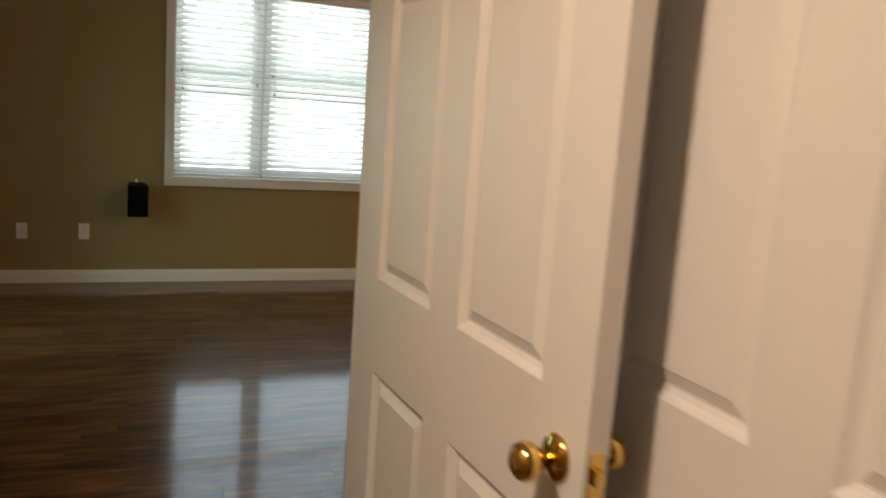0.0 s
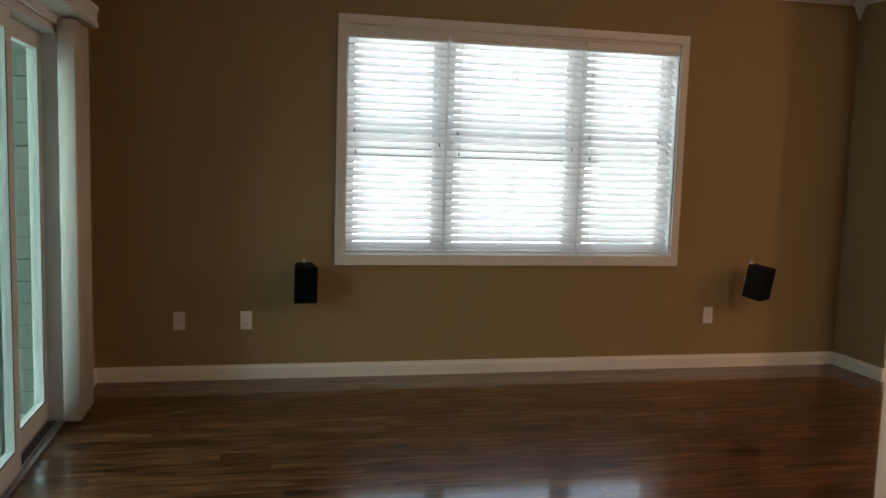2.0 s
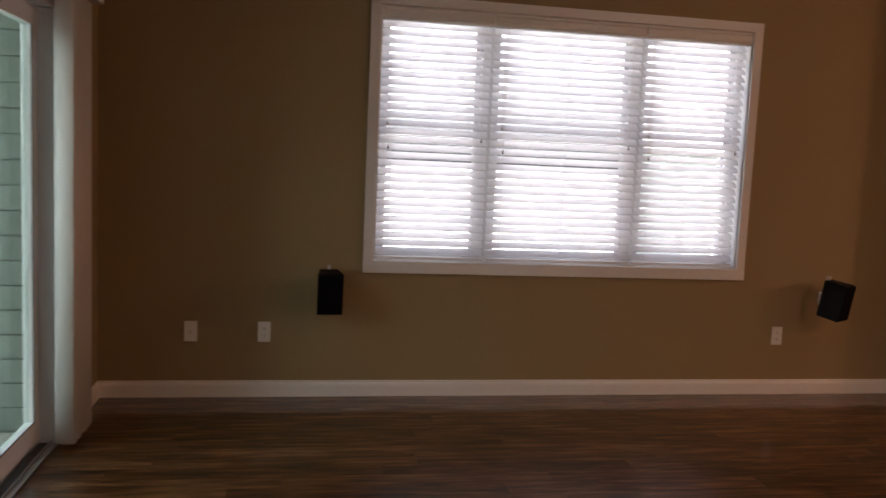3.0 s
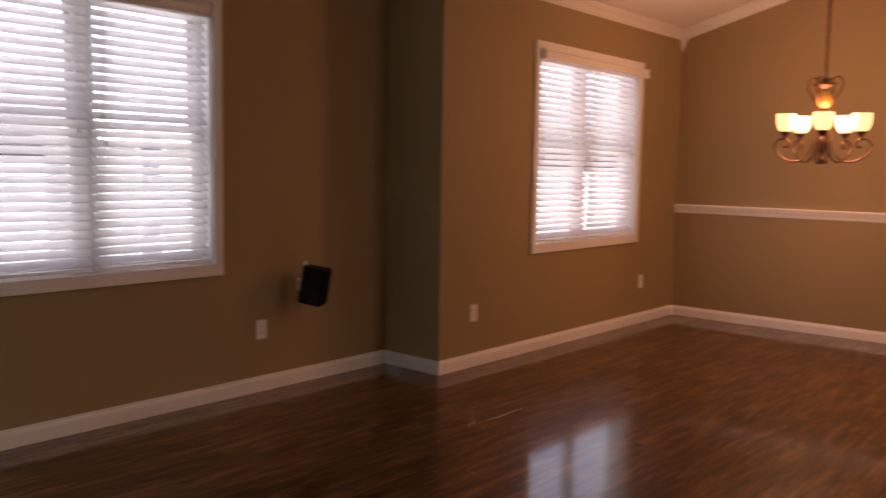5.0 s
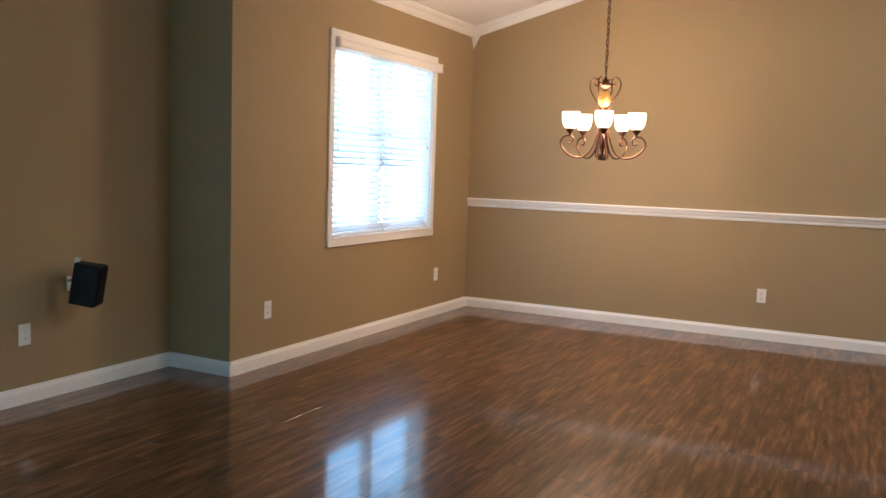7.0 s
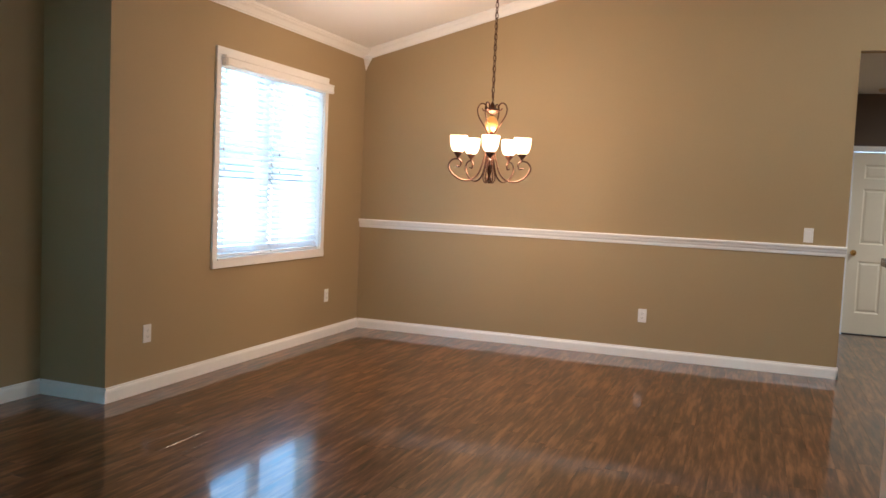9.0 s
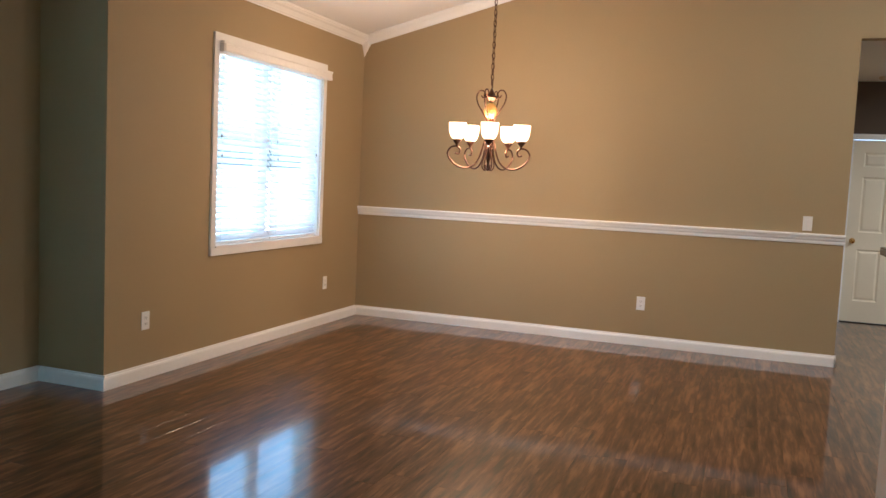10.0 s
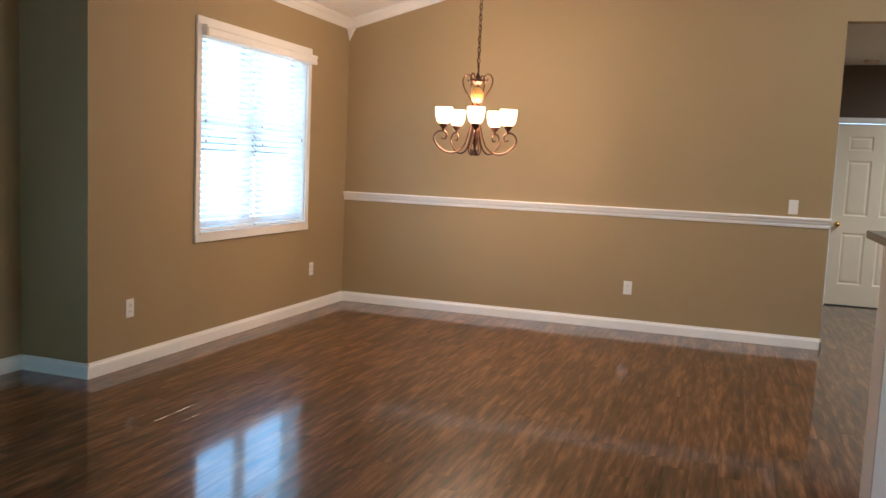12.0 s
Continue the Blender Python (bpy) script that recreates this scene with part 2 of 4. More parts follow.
aluminium = material("aluminium_track", (0.62, 0.63, 0.64), 0.3, metal=1.0, vary=0.08, grain=60)
plate_white = material("white_plate_plastic", (0.82, 0.81, 0.78), 0.3, vary=0.02, grain=30)
tassel_grey = material("grey_tassel", (0.22, 0.21, 0.19), 0.5)
slot_dark = material("dark_slot", (0.03, 0.03, 0.03), 0.6)
brass = material("polished_brass", (0.80, 0.55, 0.18), 0.13, metal=1.0, vary=0.08, grain=30)
bronze = material("antique_bronze", (0.090, 0.044, 0.024), 0.42, metal=0.85, vary=0.25, grain=70, bump=0.15, bump_scale=140)
black_case = material("black_speaker_plastic", (0.006, 0.006, 0.008), 0.6, vary=0.15, grain=60, bump=0.1, bump_scale=300, spec=0.2)
black_cloth = material("black_grille_cloth", (0.004, 0.004, 0.006), 0.9, vary=0.2, grain=300, bump=0.3, bump_scale=600, spec=0.1)
blind_white = thin_white("white_blind_slat", (0.88, 0.89, 0.90), 0.60)
vane_white = thin_white("ivory_vane", (0.80, 0.77, 0.72), 0.12)
pane = glass_pane("window_glass", (0.93, 0.98, 0.96))
pane_green = glass_pane("slider_glass", (0.78, 0.93, 0.88))
granite = material("dark_granite", (0.10, 0.095, 0.075), 0.2, vary=0.55, grain=120)
concrete = material("porch_concrete", (0.30, 0.31, 0.28), 0.8, vary=0.1, grain=30, bump=0.3, bump_scale=80)
siding_sage = material("sage_siding", (0.17, 0.215, 0.19), 0.6, vary=0.05, grain=25)
siding_pale = material("pale_siding", (0.70, 0.73, 0.73), 0.6, vary=0.05, grain=25)
white_ext = material("white_exterior_paint", (0.80, 0.81, 0.80), 0.45, vary=0.04, grain=20)
window_dark = material("dark_window_glass", (0.05, 0.07, 0.09), 0.06, vary=0.2, grain=3)
shingle = material("grey_shingle", (0.27, 0.26, 0.255), 0.85, vary=0.25, grain=25, bump=0.4, bump_scale=30)
paving = material("pale_paving", (0.48, 0.47, 0.44), 0.85, vary=0.12, grain=12, bump=0.4, bump_scale=60)
shade_glow = glowing("lit_frosted_shade", (1.0, 0.45, 0.14), SHADE)
amber = glowing("lit_amber_glass", (1.0, 0.42, 0.05), 0.055, (0.42, 0.16, 0.02))
dome_glow = glowing("lit_dome", (1.0, 0.76, 0.59), DOME)
# glow of the hall and kitchen domes that are added out of view
hall_fill_glow = glowing("added_hall_dome", (1.0, 0.74, 0.52), 3.0)
kitchen_fill_glow = glowing("added_kitchen_dome", (1.0, 0.68, 0.42), 3.0)
planks_mat = wood_floor("dark_laminate")

# ---- structure ----
XL, XR, XC = -0.87, 4.42, 7.902      # left wall, return wall, rail wall
YA, YB = 6.755, 6.235                # deep window wall, shallow window wall
D0, D1 = 1.835, 1.955                # wall with the doorway
CEIL, SLOPE, RIDGE = 2.752, 0.27, 1.0
TOP = CEIL + SLOPE * (YB - RIDGE)


def structure(name, bm, mat, label, category="wall"):
    return tagged(part(name, bm, mat), label, category, kind="structure")


def wall_y(name, x0, x1, y0, y1, z1, holes, mat, label):
    us = [x0, x1] + [h for a in holes for h in a[:2]]
    zs = [0, z1] + [h for a in holes for h in a[2:]]
    return structure(name, grid_wall(us, zs, holes, lambda u, s, z: (u, (y0, y1)[s], z)), mat, label)


def wall_x(name, y0, y1, x0, x1, z1, holes, mat, label):
    us = [y0, y1] + [h for a in holes for h in a[:2]]
    zs = [0, z1] + [h for a in holes for h in a[2:]]
    return structure(name, grid_wall(us, zs, holes, lambda u, s, z: ((x0, x1)[s], u, z)), mat, label)


WA = (0.675, 3.010, 0.810, 2.312)    # triple window: x0, x1, z0, z1 of the opening
WB = (5.512, 7.068, 0.820, 2.312)    # double window
SL = (4.330, 5.975, 0.0, 2.075)      # sliding door: y0, y1
DX0, DX1, DZ = -0.168, 0.724, 2.06   # doorway

wall_a = wall_y("wall_north_living", XL - 0.16, XR + 0.16, YA, YA + 0.17, CEIL + 0.1, [WA], paint_tan, "tan painted wall with a wide triple window and white casing")
wall_r = wall_x("wall_return", YB + 0.17, YA, XR, XR + 0.16, CEIL + 0.1, [], paint_tan, "short tan painted return wall beside the window alcove")
wall_b = wall_y("wall_north_dining", XR, XC, YB, YB + 0.17, CEIL + 0.1, [WB], paint_tan, "tan painted dining wall with a double window")
wall_l = wall_x("wall_west", D1, YA, XL - 0.16, XL, 4.0, [SL], paint_tan, "dark-looking tan wall with a sliding glass door")
wall_c = wall_x("wall_east", -1.5, YB + 0.17, XC, XC + 0.12, 4.3, [(-0.55, 1.832, 0, 2.68)], paint_tan, "tan painted wall with white chair rail and hall opening")
wall_d = wall_y("wall_doorway", XL - 0.16, 1.9, D0, D1, 4.1, [(DX0 - 0.02, DX1 + 0.02, 0, DZ + 0.02)], paint_tan, "tan wall with an open doorway to the vestibule")
wall_vl = wall_x("wall_vestibule_west", -1.6, D0, -0.75, -0.63, 2.55, [], paint_tan, "tan painted vestibule wall")
wall_vr = wall_x("wall_vestibule_east", -1.6, D0, 0.845, 0.965, 2.55, [(0.232, 1.160, 0, 2.05)], paint_tan, "tan painted vestibule wall with a closet door")
wall_vs = wall_y("wall_vestibule_south", -0.75, 0.965, -1.72, -1.6, 2.55, [], paint_tan, "tan painted end wall of the vestibule")
wall_ks = wall_y("wall_kitchen_south", 0.965, XC, -1.62, -1.5, 3.7, [], paint_tan, "plain tan kitchen wall")
wall_kw = wall_x("wall_kitchen_west", -1.5, D0, 0.97, 1.07, 4.1, [], paint_tan, "plain tan kitchen side wall")
wall_hn = wall_y("wall_hall_north", XC + 0.12, 10.72, 1.834, 1.95, 2.8, [], paint_tan, "plain tan hall wall")
wall_hs = wall_y("wall_hall_south", XC + 0.12, 10.72, -0.72, -0.60, 2.8, [], paint_tan, "plain tan hall wall")
wall_he = wall_x("wall_hall_east", -0.72, 1.95, 10.72, 10.84, 2.8, [(0.69, 1.545, 0, 2.055)], paint_dark, "dark brown hall end wall above a white door")

bm = bmesh.new()
prof = [(YA + 0.17, CEIL), (YB, CEIL), (RIDGE, TOP), (-1.62, TOP - SLOPE * (RIDGE + 1.62))]
rows = [[bm.verts.new((x, y, z + dz)) for y, z in prof] for dz in (0, 0.12) for x in (XL - 0.16, XC + 0.12)]
for a, b in ((0, 1), (2, 3), (0, 2), (1, 3)):
    for i in range(3):
        bm.faces.new([rows[a][i], rows[a][i + 1], rows[b][i + 1], rows[b][i]])
for i in (0, 3):
    bm.faces.new([rows[0][i], rows[1][i], rows[3][i], rows[2][i]])
bmesh.ops.recalc_face_normals(bm, faces=bm.faces)
structure("ceiling", bm, paint_ceiling, "white textured vaulted ceiling", "ceiling")
structure("ceiling_vestibule", boxes((-0.75, 0.965, -1.72, D0, 2.46, 2.56)), paint_ceiling, "flat white vestibule ceiling", "ceiling")
structure("ceiling_hall", boxes((XC + 0.12, 10.84, -0.72, 1.95, 2.69, 2.80)), paint_ceiling, "flat white hall ceiling", "ceiling")
floor = structure("floor", boxes((XL - 0.02, XC + 0.06, -1.62, YA + 0.02, -0.16, -0.012), (XC + 0.06, 10.80, -0.72, 1.95, -0.16, -0.012)), slot_dark, "dark hand-scraped laminate plank floor with a glossy finish", "floor")

# mouldings
BASE = [(0, 0), (0.014, 0), (0.014, 0.066), (0.011, 0.078), (0.006, 0.084), (0.005, 0.094), (0, 0.096)]
CROWN = [(0, 0), (0.008, 0), (0.010, 0.010), (0.018, 0.014), (0.024, 0.024), (0.040, 0.046), (0.058, 0.060), (0.062, 0.070), (0.070, 0.074), (0.070, 0.092), (0, 0.092)]
RAIL = [(0, 0), (0.008, 0), (0.012, 0.012), (0.012, 0.026), (0.022, 0.040), (0.024, 0.056), (0.034, 0.062), (0.036, 0.076), (0.030, 0.084), (0, 0.084)]


def moulding(name, profile, start, end, out, label, category):
    return structure(name, sweep(bmesh.new(), profile, start, end, out), paint_trim, label, category)


base_label = "white painted baseboard along the wall foot"
moulding("baseboard_1", BASE, (XL, YA, 0), (XR, YA, 0), (0, -1, 0), base_label, "baseboard")
moulding("baseboard_2", BASE, (XR, YA - 0.014, 0), (XR, YB - 0.014, 0), (-1, 0, 0), base_label, "baseboard")
moulding("baseboard_3", BASE, (XR, YB, 0), (XC, YB, 0), (0, -1, 0), base_label, "baseboard")
moulding("baseboard_4", BASE, (XC, YB - 0.014, 0), (XC, 1.820, 0), (-1, 0, 0), base_label, "baseboard")
moulding("baseboard_5", BASE, (XL, 6.03, 0), (XL, YA - 0.014, 0), (1, 0, 0), base_label, "baseboard")
moulding("baseboard_6", BASE, (XC - 0.014, 1.832, 0), (10.72, 1.832, 0), (0, -1, 0), base_label, "baseboard")
moulding("baseboard_7", BASE, (0.79, D1, 0), (4.37, D1, 0), (0, 1, 0), base_label, "baseboard")
moulding("baseboard_8", BASE, (XL, D1, 0), (XL, 4.24, 0), (1, 0, 0), base_label, "baseboard")
crown_label = "white painted crown moulding under the ceiling"
CZ = 2.665
moulding("trim_crown_1", CROWN, (XL, YA, CZ), (XR, YA, CZ), (0, -1, 0), crown_label, "crown moulding")
moulding("trim_crown_2", CROWN, (XR, YA - 0.07, CZ), (XR, YB - 0.07, CZ), (-1, 0, 0), crown_label, "crown moulding")
moulding("trim_crown_3", CROWN, (XR, YB, CZ), (XC, YB, CZ), (0, -1, 0), crown_label, "crown moulding")
rise = SLOPE * (YB - RIDGE)
moulding("trim_crown_4", CROWN, (XC, YB, CZ - 0.004), (XC, RIDGE, CZ - 0.004 + rise), (-1, 0, 0), crown_label, "crown moulding")
moulding("trim_crown_5", CROWN, (XL, YB, CZ - 0.004), (XL, D1, CZ - 0.004 + SLOPE * (YB - D1)), (1, 0, 0), crown_label, "crown moulding")


def crown_block(x, y, sx, sy, name):
    """A small turned-down corner drop where two crown runs meet."""
    bm = bmesh.new()
    outline = [(0.062, 0.03), (0.062, -0.002), (0.050, -0.014), (0.036, -0.045), (0.018, -0.075), (0.005, -0.105)]
    rings = [[bm.verts.new((x + sx * a, y + sy * b, CZ + z)) for a, b in ((0, 0), (r, 0), (r, r), (0, r))] for r, z in outline]
    for p, q in zip(rings, rings[1:]):
        for i in range(4):
            bm.faces.new([p[i], p[(i + 1) % 4], q[(i + 1) % 4], q[i]])
    bm.faces.new(rings[0])
    bm.faces.new(rings[-1])
    bmesh.ops.recalc_face_normals(bm, faces=bm.faces)
    return structure(name, bm, paint_trim, "white carved corner drop of the crown moulding", "crown moulding")


crown_block(XC, YB, -1, -1, "trim_block_1")
crown_block(XR, YA, -1, -1, "trim_block_2")
moulding("trim_chair_rail", RAIL, (XC, YB, 1.011), (XC, 1.826, 1.011), (-1, 0, 0), "white moulded chair rail across the tan wall", "chair rail")


# ---- windows ----
def window(name, x0, x1, z0, z1, y, mullions, label):
    """Double-hung sashes in one frame with a flat white casing; the wall face is at y."""
    t = thing(name, pose(0, y, 0), label, "window", kind="structure")
    c = 0.058
    part("casing", boxes((x0 - c, x0, -0.018, 0.0, z0, z1), (x1, x1 + c, -0.018, 0.0, z0, z1), (x0 - c, x1 + c, -0.020, 0.0, z1, z1 + c),
                         (x0 - c, x1 + c, -0.022, 0.0, z0 - c, z0), bevel=0.003), paint_trim, t, "flat white painted casing")
    part("window_sill", boxes((x0 - 0.001, x1 + 0.001, -0.026, 0.10, z0, z0 + 0.014), bevel=0.003), paint_trim, t)
    part("liner", boxes((x0, x0 + 0.010, 0.0, 0.10, z0 + 0.014, z1), (x1 - 0.010, x1, 0.0, 0.10, z0 + 0.014, z1), (x0 + 0.010, x1 - 0.010, 0.0, 0.10, z1 - 0.010, z1)), paint_trim, t)
    edges = [x0 + 0.01] + [m for m in mullions] + [x1 - 0.01]
    part("window_frame", boxes((x0, x0 + 0.04, 0.10, 0.168, z0, z1), (x1 - 0.04, x1, 0.10, 0.168, z0, z1), (x0 + 0.04, x1 - 0.04, 0.10, 0.168, z1 - 0.04, z1),
                               (x0 + 0.04, x1 - 0.04, 0.10, 0.168, z0, z0 + 0.045), *[(m - 0.045, m + 0.045, 0.095, 0.168, z0 + 0.045, z1 - 0.04) for m in mullions], bevel=0.004), vinyl, t)
    mid = 1.595
    for i, (a, b) in enumerate(zip(edges, edges[1:])):
        a += 0.03 if i == 0 else 0.045
        b -= 0.03 if i == len(edges) - 2 else 0.045
        for lo, hi, dy in ((z0 + 0.045, mid + 0.018, 0.108), (mid - 0.018, z1 - 0.04, 0.138)):
            s = 0.032
            sash = part("sash", boxes((a, a + s, dy, dy + 0.026, lo, hi), (b - s, b, dy, dy + 0.026, lo, hi), (a + s, b - s, dy, dy + 0.026, lo, lo + s + 0.006),
                                      (a + s, b - s, dy, dy + 0.026, hi - s - 0.004, hi), bevel=0.003), vinyl, t)
            p = part("pane", boxes((a + s, b - s, dy + 0.010, dy + 0.014, lo + s, hi - s)), pane, sash)
            p.visible_shadow = False
            if dy < 0.12:
                part("sash_lock", boxes(((a + b) / 2 - 0.025, (a + b) / 2 + 0.025, dy - 0.008, dy, hi - 0.02, hi - 0.004), bevel=0.002), plate_white, sash)
    return t


window("window_1", *WA, YA, (1.352, 2.305), "wide white triple window with closed sashes and flat white casing")
window("window_2", *WB, YB, (6.29,), "white double window with closed sashes and flat white casing")

SLAT = 0.046


def blind(x0, x1, z0, z1, y, tilt, label, group, spill):
    """A faux-wood blind: valance, slats on tapes, bottom rail, cords with tassels. y is the wall face."""
    t = thing("window_blind", pose((x0 + x1) / 2, y, z1), label, "window blind", group)
    w, drop = (x1 - x0) / 2, z1 - z0
    part("headrail", boxes((-w + 0.004, w - 0.004, 0.012, 0.062, -0.052, -0.006), bevel=0.002), paint_trim, t)
    prof = [(0.0, 0.0), (0.012, 0.004), (0.016, 0.018), (0.011, 0.026), (0.011, 0.058), (0.018, 0.066), (0.018, 0.076), (0.0, 0.080)]
    part("valance", sweep(bmesh.new(), prof, (-w + 0.001, 0.004, -0.082), (w - 0.001 + spill, 0.004, -0.082), (0, -1, 0)), paint_trim, t, "moulded white valance")
    bm = bmesh.new()
    pts = [(-0.025, -0.0008), (-0.012, 0.0022), (0.0, 0.0032), (0.012, 0.0022), (0.025, -0.0008), (0.012, 0.0), (0.0, 0.0008), (-0.012, 0.0)]
    turn = Matrix.Rotation(radians(tilt), 3, "X")
    rings = [[bm.verts.new(turn @ Vector((x, a, b))) for a, b in pts] for x in (-w + 0.006, w - 0.006)]
    for i in range(8):
        bm.faces.new([rings[0][i], rings[0][(i + 1) % 8], rings[1][(i + 1) % 8], rings[1][i]])
    for r in rings:
        bm.faces.new(r)
    bmesh.ops.recalc_face_normals(bm, faces=bm.faces)
    first = part("slat", bm, blind_white, t)
    n = int((drop - 0.12) / SLAT)
    pitch = (drop - 0.112) / n
    rng = random.Random(int(x0 * 100))
    for i in range(n):
        s = first if i == 0 else new("slat", first.data)
        s.parent = t
        s.location = (0, 0.036, -0.098 - i * pitch)
        s.rotation_euler = (radians(rng.uniform(-0.8, 0.8)), radians(rng.uniform(-0.03, 0.03)), 0)
    zb = -0.098 - n * pitch
    part("bottom_rail", boxes((-w + 0.006, w - 0.006, 0.014, 0.058, zb - 0.006, zb + 0.012), bevel=0.003), paint_trim, t)
    for k in (-0.78, 0.78) if w < 0.42 else (-0.82, 0.0, 0.82):
        part("ladder_cord", boxes((k * w - 0.001, k * w + 0.001, 0.009, 0.011, zb, -0.05), (k * w - 0.001, k * w + 0.001, 0.061, 0.063, zb, -0.05)), blind_white, t)
    for k, l in ((-0.86, 0.66), (-0.83, 0.80), (0.85, 0.74)):
        cord = part("pull_cord", boxes((k * w - 0.0012, k * w + 0.0012, -0.004, -0.0016, -l, -0.07)), plate_white, t)
        part("tassel", lathe(bmesh.new(), [(0.002, 0.0), (0.005, -0.008), (0.006, -0.020), (0.003, -0.024)], 8, (k * w, -0.003, -l)), tassel_grey, cord, "small grey cord tassel", True)
    return t


for a, b in ((WA[0] + 0.012, 1.350), (1.356, 2.303), (2.309, WA[1] - 0.012)):
    blind(a, b, WA[2] + 0.014, WA[3] - 0.002, YA, TILT, "white slatted blind lowered over the triple window, slats half open", "blinds of the triple window", 0.0)
for a, b in ((WB[0] + 0.012, 6.288), (6.294, WB[1] - 0.012)):
    blind(a, b, WB[2] + 0.014, WB[3] - 0.002, YB, TILT, "white slatted blind lowered over the double window, slats half open", "blinds of the double window", 0.0)
t = thing("blind_valance", pose(0, YB, 2.235), "white blind valance board across the double window", "valance")
part("board", sweep(bmesh.new(), [(0.020, 0.0), (0.046, 0.0), (0.052, 0.014), (0.046, 0.022), (0.046, 0.060), (0.052, 0.066), (0.052, 0.078), (0.020, 0.080)], (WB[0] + 0.004, 0, 0), (WB[1] + 0.10, 0, 0), (0, -1, 0)), paint_trim, t)
part("clip", boxes((WB[0] - 0.004, WB[0] + 0.022, -0.056, -0.018, 0.004, 0.062), bevel=0.002), aluminium, t, "grey metal valance clip")

# ---- sliding glass door ----
sl = thing("door_slider", pose(XL, 0, 0), "white framed sliding glass door, closed, with a metal track", "sliding door", kind="structure")
y0, y1, zt = SL[0], SL[1], SL[3]
part("casing", boxes((-0.002, 0.014, y0 - 0.06, y0, 0, zt), (-0.002, 0.014, y1, y1 + 0.045, 0, zt), (-0.002, 0.016, y0 - 0.06, y1 + 0.045, zt, zt + 0.06), bevel=0.003), paint_trim, sl)
part("frame", boxes((-0.15, -0.004, y0, y0 + 0.035, 0, zt), (-0.15, -0.004, y1 - 0.035, y1, 0, zt), (-0.15, -0.004, y0 + 0.035, y1 - 0.035, zt - 0.04, zt), bevel=0.003), vinyl, sl)
part("track", boxes((-0.15, 0.0, y0 + 0.035, y1 - 0.035, -0.010, 0.014), (-0.030, -0.024, y0 + 0.035, y1 - 0.035, 0.014, 0.030), (-0.090, -0.084, y0 + 0.035, y1 - 0.035, 0.014, 0.030), bevel=0.001), aluminium, sl, "scuffed aluminium track")
part("track_groove", boxes((-0.078, -0.040, y0 + 0.036, y1 - 0.036, 0.0145, 0.0165)), vinyl_dark, sl)


def slider_panel(ya, yb, xa, handle):
    s, lo, hi = 0.085, 0.032, zt - 0.045
    p = part("sliding_panel", boxes((xa, xa + 0.042, ya, ya + s, lo, hi), (xa, xa + 0.042, yb - s, yb, lo, hi), (xa, xa + 0.042, ya + s, yb - s, lo, lo + 0.11),
                                    (xa, xa + 0.042, ya + s, yb - s, hi - 0.085, hi), bevel=0.004), vinyl, sl)
    part("gasket", boxes((xa + 0.041, xa + 0.0432, ya + s, ya + s + 0.007, lo + 0.11, hi - 0.085), (xa + 0.041, xa + 0.0432, yb - s - 0.007, yb - s, lo + 0.11, hi - 0.085),
                         (xa + 0.041, xa + 0.0432, ya + s, yb - s, lo + 0.108, lo + 0.115)), vinyl_dark, p)
    g = part("pane", boxes((xa + 0.016, xa + 0.022, ya + s, yb - s, lo + 0.11, hi - 0.085)), pane_green, p)
    if handle:
        part("handle", boxes((xa + 0.042, xa + 0.052, ya + 0.022, ya + 0.062, 0.93, 1.20), (xa + 0.052, xa + 0.085, ya + 0.03, ya + 0.05, 0.96, 0.985),
                             (xa + 0.052, xa + 0.085, ya + 0.03, ya + 0.05, 1.145, 1.17), (xa + 0.072, xa + 0.09, ya + 0.03, ya + 0.05, 0.95, 1.18), bevel=0.004), vinyl, p, "white pull handle")


slider_panel(y0 + 0.04, 5.185, -0.058, True)
slider_panel(5.10, y1 - 0.04, -0.118, False)

vb = thing("vertical_blind", pose(XL, 0, 0), "ivory vertical blind drawn aside beside the sliding door", "vertical blind")
part("valance", sweep(bmesh.new(), [(0.0, 0.0), (0.128, 0.0), (0.136, 0.012), (0.136, 0.030), (0.130, 0.038), (0.130, 0.088), (0.138, 0.096), (0.138, 0.115), (0.0, 0.115)], (0, 4.05, 2.118), (0, 6.275, 2.118), (1, 0, 0)), paint_trim, vb, "white moulded valance box")
bm = bmesh.new()
n = 9
pts = [(-0.0445 + 0.089 * i / (n - 1), 0.010 * (1 - (2 * i / (n - 1) - 1) ** 2)) for i in range(n)]
outline = [(a, b) for a, b in pts] + [(a, b + 0.0012) for a, b in reversed(pts)]
rings = [[bm.verts.new((a, -b, z)) for a, b in outline] for z in (0.035, 2.10)]
m2 = len(outline)
for i in range(m2):
    bm.faces.new([rings[0][i], rings[0][(i + 1) % m2], rings[1][(i + 1) % m2], rings[1][i]])
for r in rings:
    bm.faces.new(r)
bmesh.ops.recalc_face_normals(bm, faces=bm.faces)
vane = part("vane", bm, vane_white, vb, "", True)
rng = random.Random(5)
for i in range(15):
    v = vane if i == 0 else new("vane", vane.data)
    v.parent = vb
    v.location = (0.056 + rng.uniform(-0.004, 0.004), 5.86 + 0.024 * i, rng.uniform(-0.004, 0.004))
    v.rotation_euler = (0, 0, radians(rng.uniform(-5, 5) - 8))


